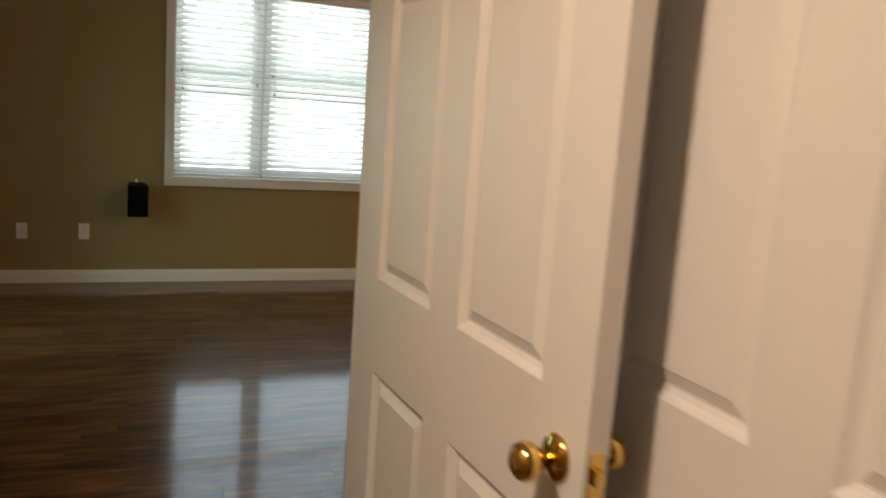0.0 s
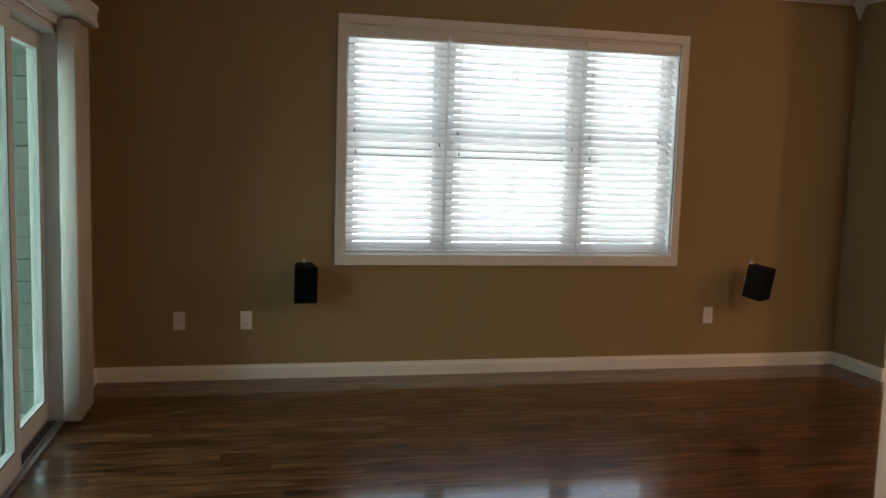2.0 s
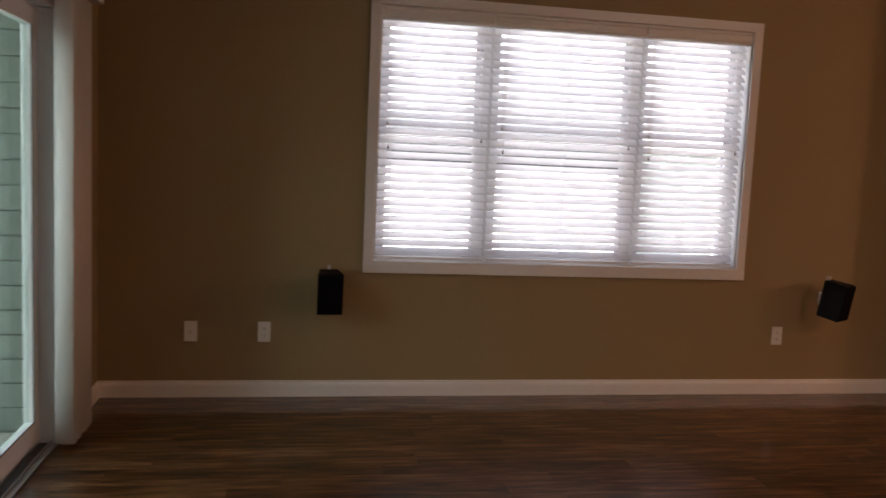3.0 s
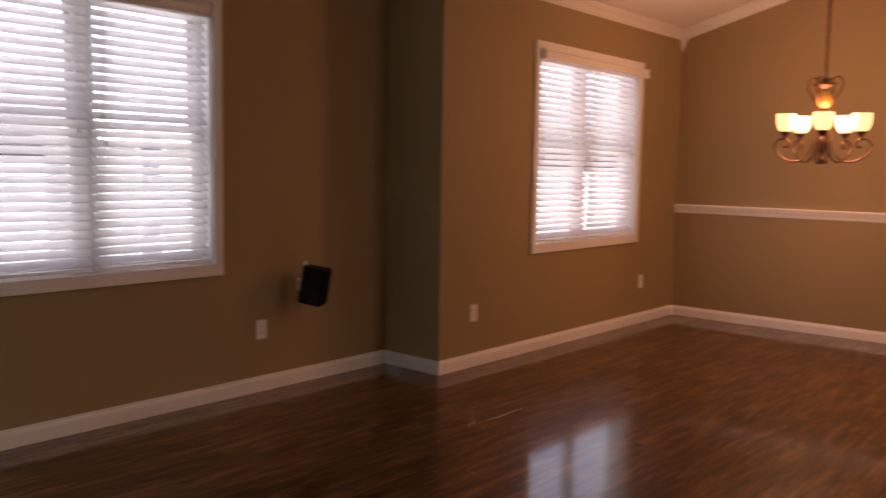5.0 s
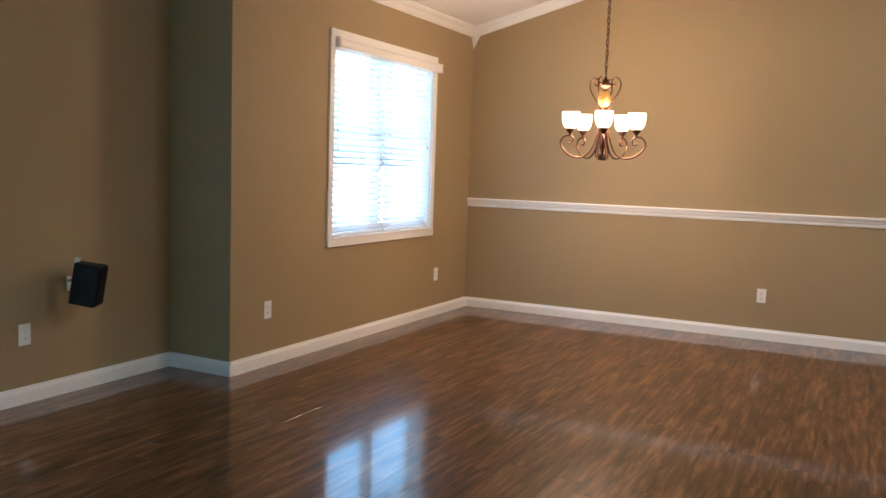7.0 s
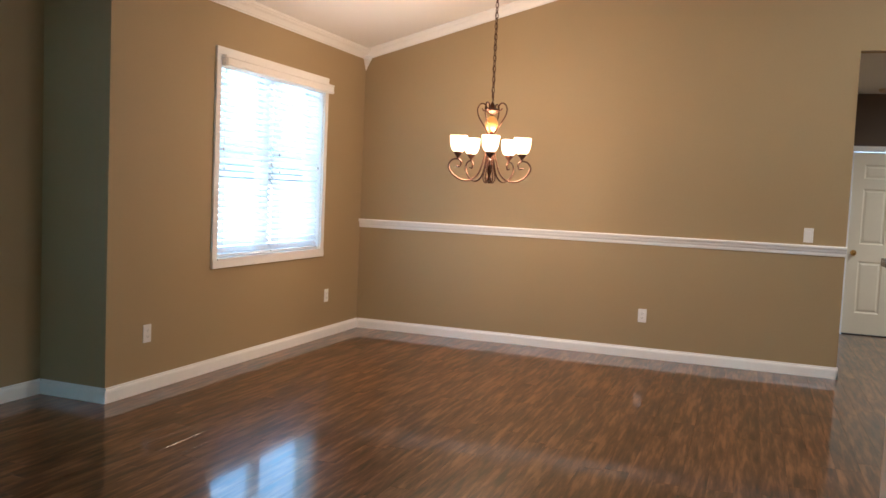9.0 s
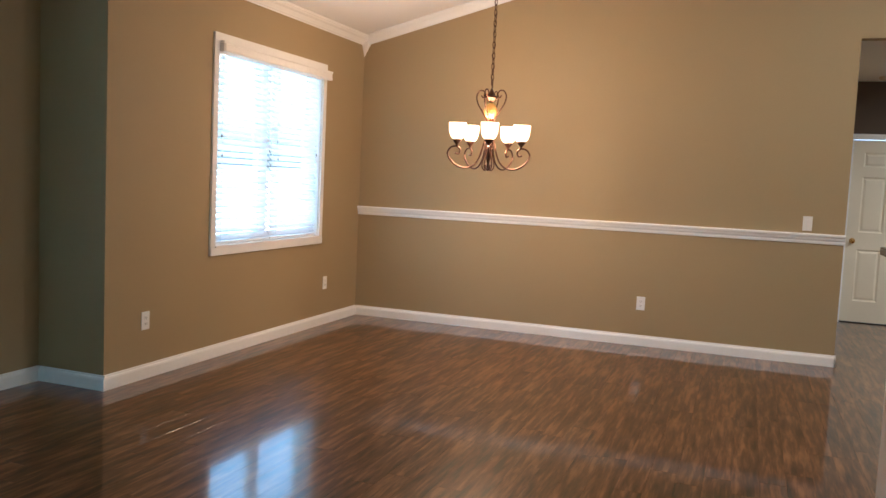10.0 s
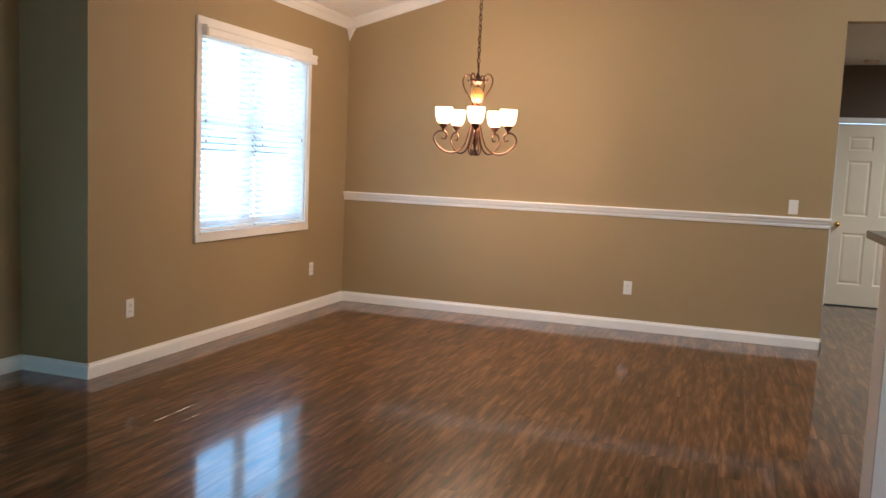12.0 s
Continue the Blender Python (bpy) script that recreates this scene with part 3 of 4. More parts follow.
# ---- doors ----
def panel_leaf(w, h, thick, rails, stile, mull):
    """A moulded six-panel leaf in the x-z plane from x = 0 (hinge) to w, y from 0 to thick."""
    bm = bmesh.new()
    pw = (w - 2 * stile - mull) / 2
    xs = [0, stile, stile + pw, stile + pw + mull, w - stile, w]
    zs = [0] + [z for r in rails for z in r] + [h]
    panels = []
    for side, y in ((0, 0.0), (1, thick)):
        g = [[bm.verts.new((x, y, z)) for x in xs] for z in zs]
        for k in range(len(zs) - 1):
            for i in range(5):
                q = [g[k][i], g[k][i + 1], g[k + 1][i + 1], g[k + 1][i]]
                f = bm.faces.new(q if side == 0 else q[::-1])
                if i in (1, 3) and k % 2 == 1:
                    panels.append(f)
        if side == 0:
            front = g
    for a, b in zip((front[0], front[-1], [r[0] for r in front], [r[-1] for r in front]), (g[0], g[-1], [r[0] for r in g], [r[-1] for r in g])):
        for i in range(len(a) - 1):
            bm.faces.new([a[i], a[i + 1], b[i + 1], b[i]])
    bmesh.ops.recalc_face_normals(bm, faces=bm.faces)
    for inset, depth in ((0.003, -0.001), (0.012, -0.008), (0.010, -0.003), (0.005, 0.0), (0.028, 0.008)):
        bmesh.ops.inset_individual(bm, faces=panels, thickness=inset, depth=depth)
    return bm


def knob_pair(parent, x, z, thick):
    for s, y in ((-1, 0.0), (1, thick)):
        turn = Matrix.Rotation(radians(-90 * s), 3, "X")
        k = part("door_knob", lathe(bmesh.new(), [(0.010, 0.006), (0.010, 0.022), (0.017, 0.028), (0.026, 0.040), (0.0275, 0.050), (0.023, 0.060), (0.012, 0.066), (0.002, 0.067)], 24, (x, y, z), turn), brass, parent, "polished brass knob", True)
        part("rose", lathe(bmesh.new(), [(0.033, 0.0), (0.033, 0.003), (0.029, 0.007), (0.012, 0.010), (0.010, 0.010)], 24, (x, y, z), turn), brass, k, "", True)


RAILS = ((0.235, 0.885), (1.085, 1.66), (1.765, 1.91))
door = thing("door_1", pose(0.688, 1.807, 0.008, 0, 0, -88.6), "white six-panel door standing open, with brass knobs", "door", kind="structure")
door_leaf = part("leaf", panel_leaf(0.914, 2.03, 0.035, RAILS, 0.118, 0.118), paint_door, door)
knob_pair(door, 0.914 - 0.064, 0.998, 0.035)
part("latch_plate", boxes((0.9135, 0.9155, 0.006, 0.029, 0.968, 1.028), (0.9155, 0.926, 0.011, 0.024, 0.988, 1.008), bevel=0.001), brass, door, "brass latch plate")
for z in (0.2, 1.0, 1.8):
    part("hinge", lathe(bmesh.new(), [(0.006, z - 0.045), (0.006, z + 0.045)], 10, (-0.006, 0.040, 0)), brass, door, "brass hinge")

jamb = thing("door_frame_1", pose(0, 0, 0), "white painted jamb and casing round the open doorway", "door frame", kind="structure")
part("jamb", boxes((DX0 - 0.02, DX0, D0 - 0.006, D1 + 0.006, 0, DZ), (DX1, DX1 + 0.02, D0 - 0.006, D1 + 0.006, 0, DZ), (DX0 - 0.02, DX1 + 0.02, D0 - 0.006, D1 + 0.006, DZ, DZ + 0.02),
                   (DX0, DX0 + 0.011, D0 + 0.045, D0 + 0.080, 0, DZ), (DX1 - 0.011, DX1, D0 + 0.045, D0 + 0.080, 0, DZ), bevel=0.002), paint_trim, jamb)
CASE = [(0, 0), (0.010, 0.0), (0.014, 0.010), (0.011, 0.018), (0.012, 0.044), (0.017, 0.050), (0.017, 0.058), (0, 0.058)]
for y, out in ((D0, -1), (D1, 1)):
    part("casing", sweep(bmesh.new(), CASE, (DX0 - 0.006, y, 0), (DX0 - 0.006, y, DZ + 0.06), (0, out, 0), (-1, 0, 0)), paint_trim, jamb)
    part("casing", sweep(bmesh.new(), CASE, (DX1 + 0.006, y, 0), (DX1 + 0.006, y, DZ + 0.06), (0, out, 0), (1, 0, 0)), paint_trim, jamb)
    part("casing", sweep(bmesh.new(), CASE, (DX0 - 0.006, y, DZ + 0.006), (DX1 + 0.006, y, DZ + 0.006), (0, out, 0), (0, 0, 1)), paint_trim, jamb)
part("strike_plate", boxes((DX0 - 0.0005, DX0 + 0.0015, D0 + 0.006, D0 + 0.034, 0.935, 1.000)), brass, jamb, "brass strike plate")

closet = thing("door_2", pose(0.868, 0.239, 0.008, 0, 0, 90), "white six-panel closet door, closed", "door", kind="structure")
part("leaf", panel_leaf(0.914, 2.03, 0.035, RAILS, 0.118, 0.118), paint_door, closet)
knob_pair(closet, 0.058, 0.965, 0.035)
part("casing", boxes((-0.062, -0.006, 0.023, 0.040, -0.008, 2.042), (0.920, 0.976, 0.023, 0.040, -0.008, 2.042), (-0.062, 0.976, 0.023, 0.042, 2.042, 2.10), bevel=0.003), paint_trim, closet)

entry = thing("door_3", pose(10.752, 1.535, 0.012, 0, 0, -90), "white six-panel door at the end of the hall, closed", "door", kind="structure")
part("leaf", panel_leaf(0.838, 2.035, 0.035, ((0.235, 0.82), (1.01, 1.63), (1.74, 1.90)), 0.115, 0.115), paint_cream_door, entry)
knob_pair(entry, 0.064, 0.91, 0.035)
part("casing", boxes((-0.062, -0.006, -0.046, -0.030, -0.012, 2.042), (0.844, 0.900, -0.046, -0.030, -0.012, 2.042), (-0.062, 0.900, -0.048, -0.030, 2.042, 2.102), bevel=0.003), paint_trim, entry)
part("threshold", boxes((0.0, 0.838, -0.03, 0.03, -0.012, -0.002)), slot_dark, entry)

# ---- bar, kitchen edge, hall ----
bar = thing("bar_wall", pose(0, 0, 0), "white textured half wall that carries the bar top", "half wall", kind="structure")
part("body", boxes((1.90, 4.37, D0, D1 + 0.012, 0, 1.150), bevel=0.004), paint_ceiling, bar)
part("end_post", boxes((4.12, 4.376, D0 - 0.004, D1 + 0.016, 0, 1.150), bevel=0.004), paint_cream, bar)
top = thing("bar_countertop", pose(0, 0, 1.150), "dark speckled granite bar top on the half wall", "countertop")
part("slab", boxes((1.90, 4.64, 1.60, 2.005, 0, 0.036), bevel=0.006), granite, top)
pen = thing("peninsula_wall", pose(0, 0, 0), "low white wall end of the kitchen peninsula with baseboard", "half wall", kind="structure")
part("body", boxes((5.4, 6.36, 0.9, 1.600, 0, 0.90), bevel=0.004), paint_ceiling, pen)
part("baseboard", sweep(bmesh.new(), BASE, (5.4, 1.600, 0), (6.40, 1.600, 0), (0, 1, 0)), paint_trim, pen)
part("plinth_block", boxes((6.30, 6.42, 1.600, 1.655, 0, 0.11), bevel=0.006), paint_trim, pen)
vent = thing("smoke_detector", pose(10.33, 1.326, 2.69), "small cream smoke detector on the hall ceiling", "smoke detector")
part("body", lathe(bmesh.new(), [(0.070, 0.0), (0.070, -0.014), (0.060, -0.030), (0.030, -0.036), (0.002, -0.036)], 24), paint_cream, vent, "", True)

# ---- outlets and switches ----
def wall_plate(kind, m, label, group=""):
    """Cover plate in the x-z plane facing -y, centre at the origin."""
    t = thing("light_switch" if kind == "switch" else "wall_outlet", m, label, "switch" if kind == "switch" else "outlet", group)
    part("plate", boxes((-0.037, 0.037, -0.006, 0.0, -0.060, 0.060), bevel=0.003), plate_white, t)
    if kind == "duplex":
        for z in (-0.020, 0.020):
            s = part("socket", boxes((-0.017, 0.017, -0.0085, -0.005, z - 0.0145, z + 0.0145), bevel=0.002), plate_white, t)
            part("slot", boxes((-0.008, -0.006, -0.0092, -0.008, z - 0.004, z + 0.007), (0.006, 0.008, -0.0092, -0.008, z - 0.004, z + 0.007), (-0.002, 0.002, -0.0092, -0.008, z - 0.010, z - 0.006)), slot_dark, s)
    elif kind == "switch":
        part("rocker", boxes((-0.017, 0.017, -0.009, -0.005, -0.033, 0.033), bevel=0.002), plate_white, t)
    else:
        part("jack", lathe(bmesh.new(), [(0.007, 0.0), (0.007, 0.010), (0.004, 0.012), (0.004, 0.018), (0.001, 0.018)], 12, (0, -0.005, 0), Matrix.Rotation(radians(90), 3, "X")), aluminium, t, "metal cable jack")
    for z in (-0.044, 0.044) if kind != "duplex" else (0.0,):
        part("screw", lathe(bmesh.new(), [(0.003, 0.0), (0.003, 0.0015), (0.001, 0.002)], 8, (0, -0.006, z), Matrix.Rotation(radians(90), 3, "X")), plate_white, t)
    return t


g = "outlets along the walls"
wall_plate("jack", pose(-0.361, YA, 0.388), "white cable jack plate low on the tan wall", g)
wall_plate("duplex", pose(0.055, YA, 0.388), "white duplex outlet below the speaker on the tan wall", g)
wall_plate("duplex", pose(3.345, YA, 0.388), "white duplex outlet under the triple window's corner", g)
wall_plate("duplex", pose(4.790, YB, 0.385), "white duplex outlet near the alcove corner", g)
wall_plate("duplex", pose(7.238, YB, 0.388), "white duplex outlet near the dining corner", g)
wall_plate("duplex", pose(XC, 3.423, 0.380, 0, 0, -90), "white duplex outlet under the chair rail", g)
wall_plate("switch", pose(XC, 2.118, 1.174, 0, 0, -90), "white rocker switch above the chair rail")


# ---- speakers ----
def speaker(x, y, z, yaw, pitch, label):
    """A small satellite speaker on a white wall arm; the origin is at the wall."""
    t = thing("wall_speaker", pose(x, YA, z), label, "loudspeaker", "wall speakers")
    part("wall_plate", boxes((-0.006, 0.020, -0.012, 0.0, -0.055, 0.030), bevel=0.004), plate_white, t, "white bracket plate")
    part("arm", tube(bmesh.new(), [(0.007, -0.010, 0.0), (0.007, -0.05, 0.04), (0, y * 0.45, 0.100)], 0.007), plate_white, t, "white bracket arm", True)
    m = pose(0, y, 0, pitch, 0, yaw)
    w, d, h = 0.074, 0.074, 0.118
    bm = bmesh.new()
    v = [bm.verts.new((a * (w if b < 0 else w * 0.72), b * d, c * h)) for c in (-1, 1) for b in (-1, 1) for a in (-1, 1)]
    f = [bm.faces.new([v[i] for i in q]) for q in ((0, 2, 3, 1), (4, 5, 7, 6), (0, 1, 5, 4), (2, 6, 7, 3), (0, 4, 6, 2), (1, 3, 7, 5))]
    bmesh.ops.recalc_face_normals(bm, faces=bm.faces)
    bmesh.ops.bevel(bm, geom=list(bm.edges), offset=0.008, segments=3, profile=0.6, affect="EDGES")
    bm.transform(m)
    part("cabinet", bm, black_case, t)
    bm = boxes((-w + 0.008, w - 0.008, -d - 0.008, -d + 0.002, -h + 0.008, h - 0.008), bevel=0.005)
    bm.transform(m)
    part("grille", bm, black_cloth, t, "black cloth grille")
    bm = boxes((-0.009, 0.009, d - 0.012, d + 0.014, 0.075, 0.140), bevel=0.004)
    bm.transform(m)
    part("clamp", bm, plate_white, t, "white clamp")
    return t


speaker(0.420, -0.150, 0.655, 3, 5, "black satellite speaker on a white bracket below the window corner")
speaker(3.625, -0.170, 0.655, 32, 9, "black satellite speaker turned aside on a white bracket")

# ---- chandelier ----
CX, CY, CB = 6.45, 4.458, 1.476
ch = thing("chandelier", pose(CX, CY, CB, 0, 0, 197), "antique bronze five-arm chandelier with lit frosted glass shades", "chandelier")
part("stem", lathe(bmesh.new(), [(0.004, 0.0), (0.016, 0.008), (0.022, 0.024), (0.014, 0.040), (0.009, 0.060), (0.020, 0.100), (0.028, 0.130), (0.020, 0.165), (0.012, 0.200),
                                 (0.010, 0.300), (0.018, 0.345), (0.030, 0.365), (0.030, 0.375), (0.012, 0.385), (0.008, 0.392)], 20), bronze, ch, "", True)
part("amber_ball", lathe(bmesh.new(), [(0.012, 0.392), (0.034, 0.405), (0.047, 0.435), (0.048, 0.458), (0.038, 0.488), (0.020, 0.505), (0.012, 0.510)], 20), amber, ch, "amber glass ball", True)
part("crown", lathe(bmesh.new(), [(0.012, 0.510), (0.020, 0.520), (0.050, 0.545), (0.058, 0.556), (0.046, 0.562), (0.020, 0.572), (0.018, 0.590), (0.010, 0.606), (0.004, 0.620)], 20), bronze, ch, "", True)


def spiral(cx, cz, r0, r1, a0, a1, n=20):
    return [(cx + (r0 + (r1 - r0) * i / n) * math.cos(radians(a0 + (a1 - a0) * i / n)), cz + (r0 + (r1 - r0) * i / n) * math.sin(radians(a0 + (a1 - a0) * i / n))) for i in range(n + 1)]


def curve(points, n=10):
    """A smooth line through points."""
    p = [Vector((*q, 0)) for q in points]
    p = [2 * p[0] - p[1]] + p + [2 * p[-1] - p[-2]]
    out = []
    for i in range(1, len(p) - 2):
        for k in range(n):
            t = k / n
            v = 0.5 * ((2 * p[i]) + (p[i + 1] - p[i - 1]) * t + (2 * p[i - 1] - 5 * p[i] + 4 * p[i + 1] - p[i + 2]) * t * t + (3 * p[i] - p[i - 1] - 3 * p[i + 1] + p[i + 2]) * t ** 3)
            out.append((v.x, v.y))
    return out + [tuple(points[-1])]


R5 = 0.252
for i in range(5):
    rot = Matrix.Rotation(radians(72 * i), 4, "Z")
    line = curve([(0.016, 0.300), (0.045, 0.190), (0.085, 0.075), (0.150, 0.022), (0.225, 0.022), (0.290, 0.062), (0.322, 0.118), (0.298, 0.164), (0.252, 0.174), (0.225, 0.150), (0.235, 0.118), (0.264, 0.122)])
    bm = tube(bmesh.new(), [(a, 0, b) for a, b in line], 0.0068, 8)
    bm.transform(rot)
    arm = part("arm", bm, bronze, ch, "", True)
    line = curve([(0.014, 0.240), (0.030, 0.130), (0.048, 0.045), (0.030, 0.006), (0.006, 0.020), (0.014, 0.044), (0.030, 0.036)])
    bm = tube(bmesh.new(), [(a, 0, b) for a, b in line], 0.005, 7)
    bm.transform(rot @ Matrix.Rotation(radians(36), 4, "Z"))
    part("lower_scroll", bm, bronze, ch, "", True)
    bm = lathe(bmesh.new(), [(0.004, 0.172), (0.010, 0.178), (0.008, 0.187), (0.016, 0.196), (0.032, 0.216), (0.037, 0.223), (0.035, 0.227), (0.010, 0.227)], 18, (R5, 0, 0))
    bm.transform(rot)
    part("cup", bm, bronze, arm, "", True)
    bm = bmesh.new()
    prof = [(0.032, 0.226), (0.048, 0.242), (0.058, 0.268), (0.063, 0.302), (0.065, 0.348), (0.062, 0.348), (0.059, 0.302), (0.054, 0.270), (0.045, 0.246), (0.028, 0.232)]
    lathe(bm, prof, 24, (R5, 0, 0))
    bm.transform(rot)
    part("shade", bm, shade_glow, arm, "lit frosted glass bell shade", True)
for i in range(4):
    line = curve([(0.018, 0.352), (0.040, 0.402), (0.078, 0.456), (0.112, 0.510), (0.122, 0.562), (0.100, 0.600), (0.066, 0.600), (0.050, 0.572), (0.066, 0.550), (0.084, 0.566)])
    bm = tube(bmesh.new(), [(a, 0, b) for a, b in line], 0.0055, 8)
    bm.transform(Matrix.Rotation(radians(45 + 90 * i + 20), 4, "Z"))
    part("upper_scroll", bm, bronze, ch, "", True)
ztop = CEIL + SLOPE * (YB - CY) - CB
bm = bmesh.new()
link_len, z, k = 0.046, 0.640, 0
while z < ztop - 0.05:
    ring = []
    for j in range(13):
        a = 2 * math.pi * j / 12
        ring.append((0.0115 * math.cos(a), 0.0, z + 0.5 * link_len + (0.5 * link_len + 0.002) * math.sin(a)))
    one = tube(bmesh.new(), ring, 0.0030, 6)
    one.transform(Matrix.Rotation(radians(90 * (k % 2) + 30), 4, "Z"))
    me = bpy.data.meshes.new("tmp")
    one.to_mesh(me)
    one.free()
    bm.from_mesh(me)
    bpy.data.meshes.remove(me)
    z += link_len * 0.86
    k += 1
part("chain", bm, bronze, ch, "bronze link chain", True)
part("hook", tube(bmesh.new(), [(0, 0, 0.612), (0, 0, 0.628), (0.010, 0, 0.640), (0.006, 0, 0.656), (-0.006, 0, 0.656)], 0.003), bronze, ch, "", True)
part("wire", tube(bmesh.new(), [(0.012 * math.sin(q * 1.4), 0.008 * math.cos(q * 1.7), 0.62 + (ztop - 0.62) * q / 24) for q in range(25)], 0.0026, 6), bronze, ch, "", True)
bm = lathe(bmesh.new(), [(0.065, 0.0), (0.063, -0.012), (0.045, -0.028), (0.015, -0.036), (0.004, -0.050)], 22, (0, 0, 0))
bm.transform(Matrix.Translation((0, 0, ztop - 0.004)))
part("canopy", bm, bronze, ch, "", True)

# ---- vestibule lamp, added hall and kitchen domes ----
def dome_lamp(m, glow, label, size=1.0):
    t = thing("ceiling_lamp", m, label, "ceiling lamp", "dome ceiling lamps")
    part("pan", lathe(bmesh.new(), [(0.150 * size, 0.0), (0.150 * size, -0.018), (0.140 * size, -0.022)], 28), brass, t, "", True)
    part("dome", lathe(bmesh.new(), [(r * size, -0.022 - h * size) for r, h in ((0.138, 0), (0.132, 0.028), (0.105, 0.063), (0.060, 0.083), (0.004, 0.090))], 28), glow, t, "lit frosted dome", True)
    return t


dome_lamp(pose(-0.35, 0.58, 2.46), dome_glow, "lit frosted dome ceiling lamp in the vestibule", 0.7)
# added domes above the fill lights of hall and kitchen, never in view
dome_lamp(pose(9.25, 0.10, 2.69), hall_fill_glow, "lit frosted dome ceiling lamp, unseen, added to brighten the hall")
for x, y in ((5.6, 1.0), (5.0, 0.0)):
    dome_lamp(pose(x, y, TOP - SLOPE * abs(RIDGE - y) + 0.005), kitchen_fill_glow, "lit frosted dome ceiling lamp, unseen, added to brighten the east wall")

# ---- outdoors ----
structure("ground", boxes((-4000, 4000, -4000, 4000, -3.3, -3.2)), paving, "pale paved ground reaching into the distance", "ground")
porch = thing("porch", pose(0, 0, 0), "concrete porch with white railing outside the sliding door", "porch", kind="structure")
part("slab", boxes((-3.4, XL - 0.165, 2.6, 6.60, -0.20, -0.045), bevel=0.006), concrete, porch)
part("end_wall", boxes((-1.30, XL - 0.165, 6.28, 6.42, -0.045, 2.9), bevel=0.004), siding_sage, porch, "pale sage wall panel")
for i in range(23):
    z = -0.03 + i * 0.125
    part("siding_board", boxes((-1.296, XL - 0.17, 6.266, 6.282, z, z + 0.118), bevel=0.003), siding_sage, porch)
# wall added out of view, it blocks light that would reach the porch
part("added_back_wall", boxes((-3.46, XL - 0.165, 2.44, 2.60, -0.045, 2.9)), siding_sage, porch)
rail = thing("porch_railing", pose(0, 0, -0.045), "white painted porch railing with square balusters", "railing")
part("top_rail", boxes((-3.36, -1.31, 6.24, 6.32, 0.96, 1.02), (-3.40, -3.32, 2.7, 6.24, 0.96, 1.02), bevel=0.006), white_ext, rail)
part("bottom_rail", boxes((-3.36, -1.31, 6.25, 6.31, 0.07, 0.13), (-3.39, -3.33, 2.7, 6.25, 0.07, 0.13), bevel=0.004), white_ext, rail)
bal = part("baluster", boxes((-0.018, 0.018, -0.018, 0.018, 0.13, 0.96), bevel=0.003), white_ext, rail)
spots = [(-1.45 - 0.125 * i, 6.28) for i in range(15)] + [(-3.36, 2.8 + 0.125 * i) for i in range(27)]
for i, (x, y) in enumerate(spots):
    b2 = bal if i == 0 else new("baluster", bal.data)
    b2.parent = rail
    b2.location = (x, y, 0)
for x, y in ((-3.36, 6.28), (-3.36, 2.75), (-1.36, 6.28)):
    part("post", boxes((x - 0.05, x + 0.05, y - 0.05, y + 0.05, 0, 1.08), bevel=0.006), white_ext, rail)


# out-of-view overhang, added to keep sky light off the porch and living wall
structure("porch_shade_slab", boxes((-3.0, XL - 0.165, 2.2, 7.2, 2.92, 3.04)), white_ext, "white slab over the porch, unseen, added to cut daylight through the slider", "roof")


def house(x, y, w, d, h, yaw, label, mat):
    """A neighbouring house: clapboard walls, windows with trim, gable roof."""
    t = thing("house", pose(x, y, -3.2, 0, 0, yaw), label, "house", "neighbouring houses", "structure")
    part("wall", boxes((-w / 2, w / 2, -d / 2, d / 2, 0, h)), mat, t)
    n = int(h / 0.16)
    bm = bmesh.new()
    for i in range(n):
        z = i * 0.16
        box(bm, -w / 2 - 0.02, w / 2 + 0.02, -d / 2 - 0.022, -d / 2, z, z + 0.150)
    tagged(part("clapboards", bm, mat, t), kind="stuff")
    bm = bmesh.new()
    o, rh = 0.4, 2.2
    v = [bm.verts.new(p) for p in ((-w / 2 - o, -d / 2 - o, h - 0.1), (w / 2 + o, -d / 2 - o, h - 0.1), (w / 2 + o, d / 2 + o, h - 0.1), (-w / 2 - o, d / 2 + o, h - 0.1), (-w / 2 - o, 0, h + rh), (w / 2 + o, 0, h + rh))]
    for q in ((0, 1, 5, 4), (2, 3, 4, 5), (0, 4, 3), (1, 2, 5), (0, 3, 2, 1)):
        bm.faces.new([v[i] for i in q])
    bmesh.ops.recalc_face_normals(bm, faces=bm.faces)
    part("roof", bm, shingle, t)
    part("fascia", boxes((-w / 2 - o, w / 2 + o, -d / 2 - o - 0.03, -d / 2 - o, h - 0.28, h - 0.06)), white_ext, t)
    k = max(2, int(w / 2.6))
    for s in range(2):
        for i in range(k):
            cx, cz = -w / 2 + (i + 0.5) * w / k, 1.5 + s * 3.3
            if cz + 0.8 > h:
                continue
            win = part("window", boxes((cx - 0.55, cx - 0.45, -d / 2 - 0.05, -d / 2, cz - 0.8, cz + 0.8), (cx + 0.45, cx + 0.55, -d / 2 - 0.05, -d / 2, cz - 0.8, cz + 0.8),
                                       (cx - 0.55, cx + 0.55, -d / 2 - 0.06, -d / 2, cz + 0.7, cz + 0.85), (cx - 0.6, cx + 0.6, -d / 2 - 0.07, -d / 2, cz - 0.9, cz - 0.78), (cx - 0.45, cx + 0.45, -d / 2 - 0.04, -d / 2, cz - 0.03, cz + 0.03)), white_ext, t)
            part("pane", boxes((cx - 0.45, cx + 0.45, -d / 2 - 0.030, -d / 2 - 0.024, cz - 0.78, cz + 0.70)), window_dark, win)
    return t


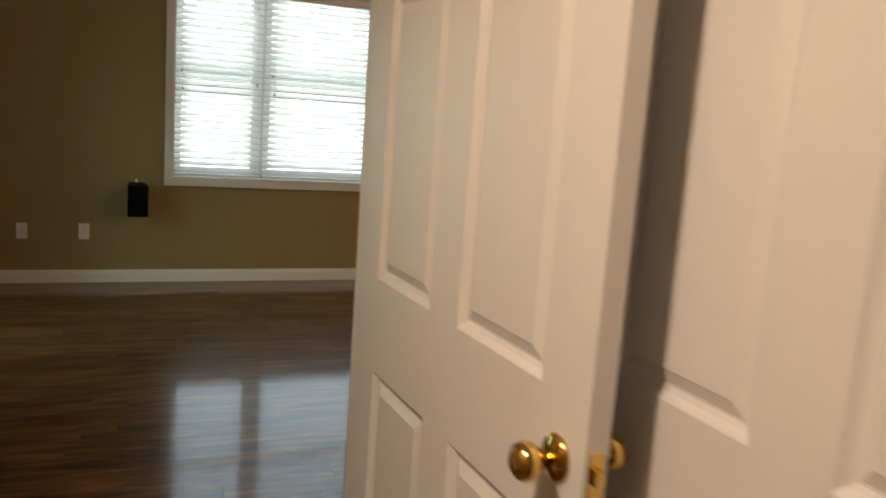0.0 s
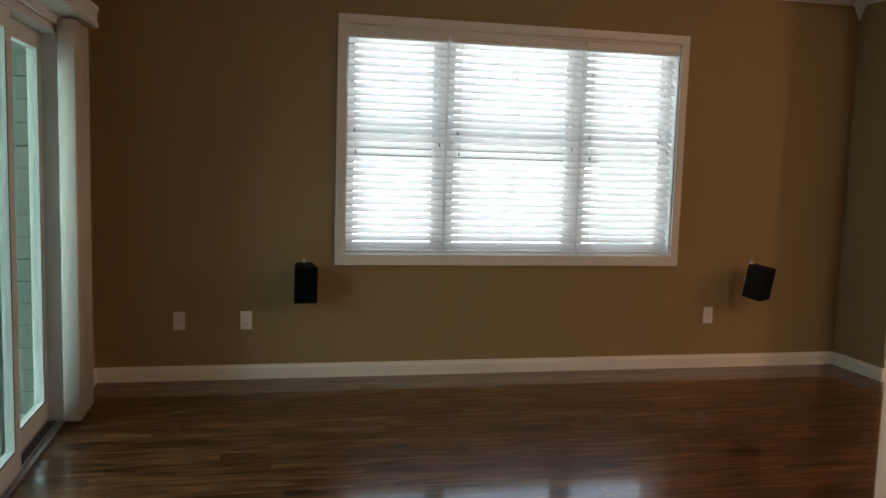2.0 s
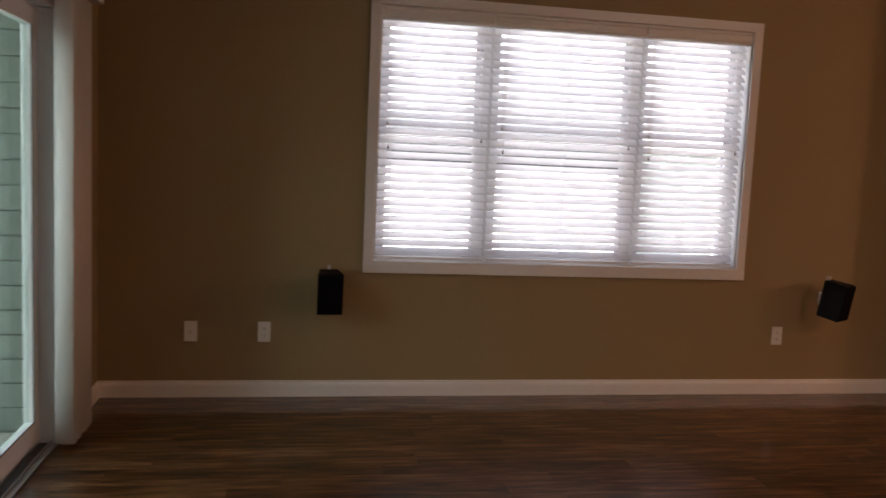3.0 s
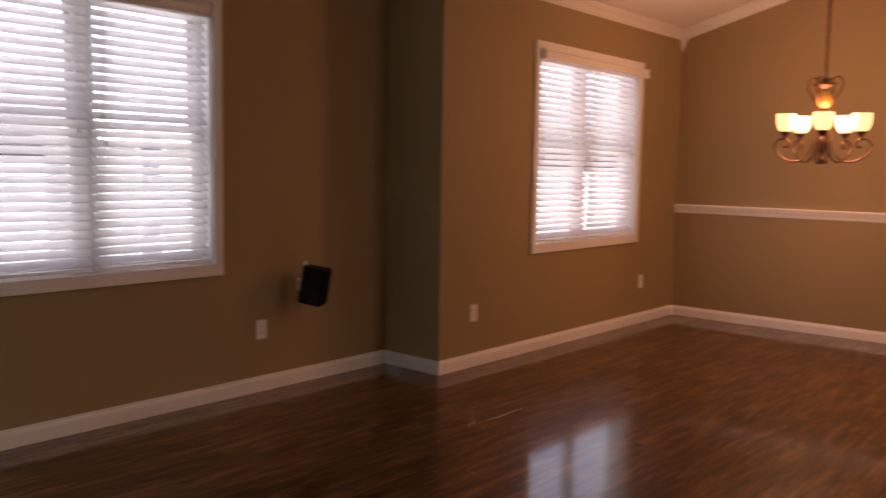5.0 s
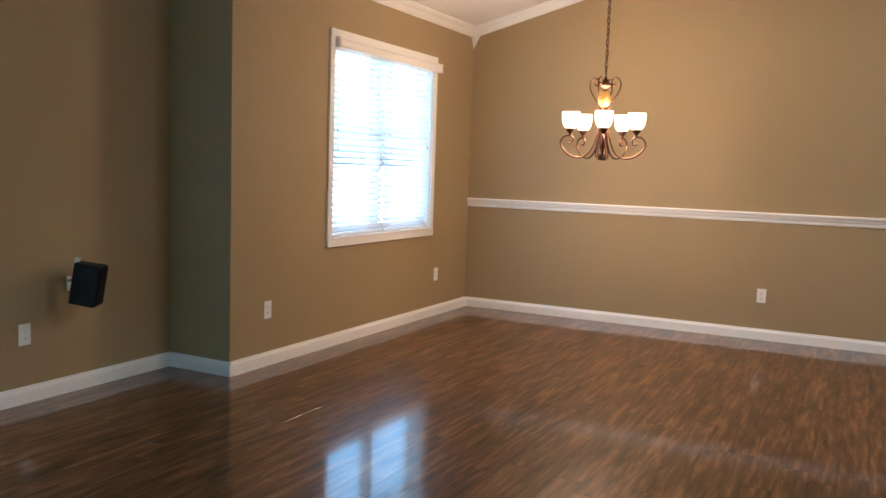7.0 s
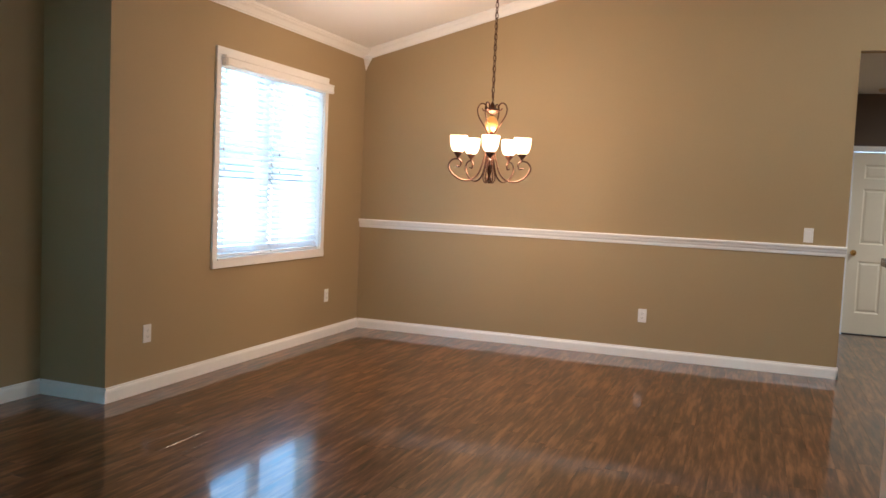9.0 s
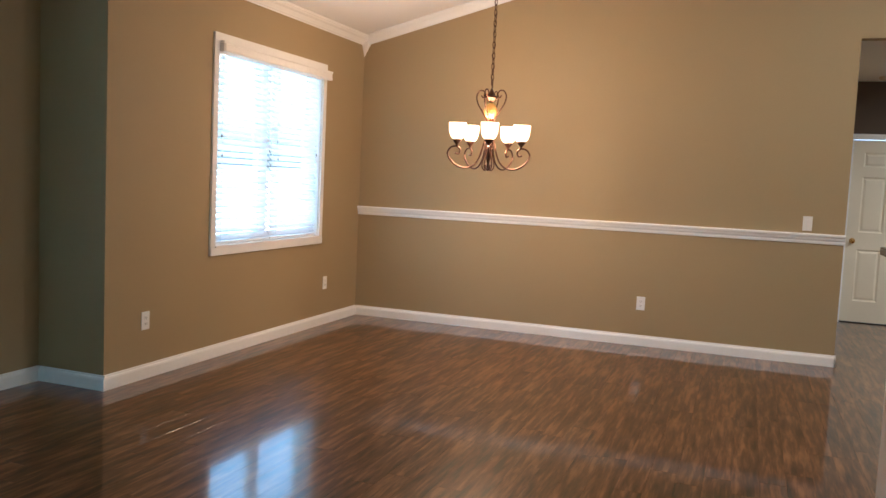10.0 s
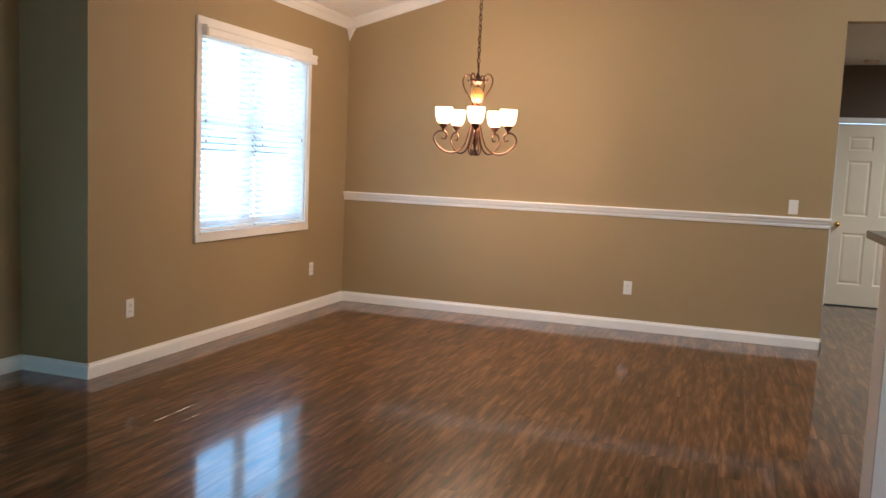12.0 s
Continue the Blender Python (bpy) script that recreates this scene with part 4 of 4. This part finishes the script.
# wing added out of view: blocks low sky, bounces light into the slider
house(-10.8, 3.0, 18.0, 7, 6.2, 90, "long pale house wing, unseen, added to shape the light into the slider", siding_pale)
house(-7.25, 18.5, 9.0, 7, 6.2, 0, "pale two-storey house with white trimmed windows", siding_pale)
house(21.0, 36.0, 10.0, 8, 5.6, -8, "sage coloured house behind the windows", siding_sage)


# ---- floor planks ----
PW, PL = 0.127, 1.215


def plank_mesh(length, width):
    bm = bmesh.new()
    g, c = 0.0002, 0.0004
    lo = [bm.verts.new(p) for p in ((g, g, -0.012), (length - g, g, -0.012), (length - g, width - g, -0.012), (g, width - g, -0.012))]
    a = [bm.verts.new(p) for p in ((g, g, -c), (length - g, g, -c), (length - g, width - g, -c), (g, width - g, -c))]
    b = [bm.verts.new(p) for p in ((g + c, g + c, 0), (length - g - c, g + c, 0), (length - g - c, width - g - c, 0), (g + c, width - g - c, 0))]
    for p, q in ((lo, a), (a, b)):
        for i in range(4):
            bm.faces.new([p[i], p[(i + 1) % 4], q[(i + 1) % 4], q[i]])
    bm.faces.new(b)
    bm.normal_update()
    me = bpy.data.meshes.new("plank")
    bm.to_mesh(me)
    bm.free()
    me.materials.append(planks_mat)
    return me


full = plank_mesh(PL, PW)
rng = random.Random(11)
verts, faces, singles = [], [], 0
rows_n = int((YA + 1.5) / PW) + 1
for r in range(rows_n):
    ya = YA - (r + 1) * PW
    hall = ya < 1.82 and ya > -0.72
    x, end = XL - rng.uniform(0.05, 1.15), (10.74 if hall else XC)
    while x < end:
        xa, xb = max(x, XL), min(x + PL, end)
        if xb - xa > 0.02 and not (ya > YB - 0.01 and xa > XR):
            length = round(xb - xa, 3)
            near = 2.2 < ya < 5.9 and -0.9 < xa < 6.0 and singles < 300
            if near:
                if abs(length - PL) < 0.002:
                    me = full
                else:
                    me = plank_mesh(length, PW)
                p = new("plank", me)
                p.parent = floor
                p.location = (xa, ya, 0)
                singles += 1
            else:
                k, g, c, yb = len(verts), 0.0002, 0.0004, ya + PW
                verts += [(xa + g, ya + g, -0.012), (xb - g, ya + g, -0.012), (xb - g, yb - g, -0.012), (xa + g, yb - g, -0.012),
                          (xa + g, ya + g, -c), (xb - g, ya + g, -c), (xb - g, yb - g, -c), (xa + g, yb - g, -c),
                          (xa + g + c, ya + g + c, 0), (xb - g - c, ya + g + c, 0), (xb - g - c, yb - g - c, 0), (xa + g + c, yb - g - c, 0)]
                for o in (0, 4):
                    faces += [(k + o + i, k + o + (i + 1) % 4, k + o + 4 + (i + 1) % 4, k + o + 4 + i) for i in range(4)]
                faces.append((k + 8, k + 9, k + 10, k + 11))
        x += PL
me = bpy.data.meshes.new("far_planks")
me.from_pydata(verts, [], faces)
me.materials.append(planks_mat)
far_planks = new("far_planks", me)
far_planks.parent = floor
tagged(far_planks, "dark laminate planks of the outer floor", kind="stuff")
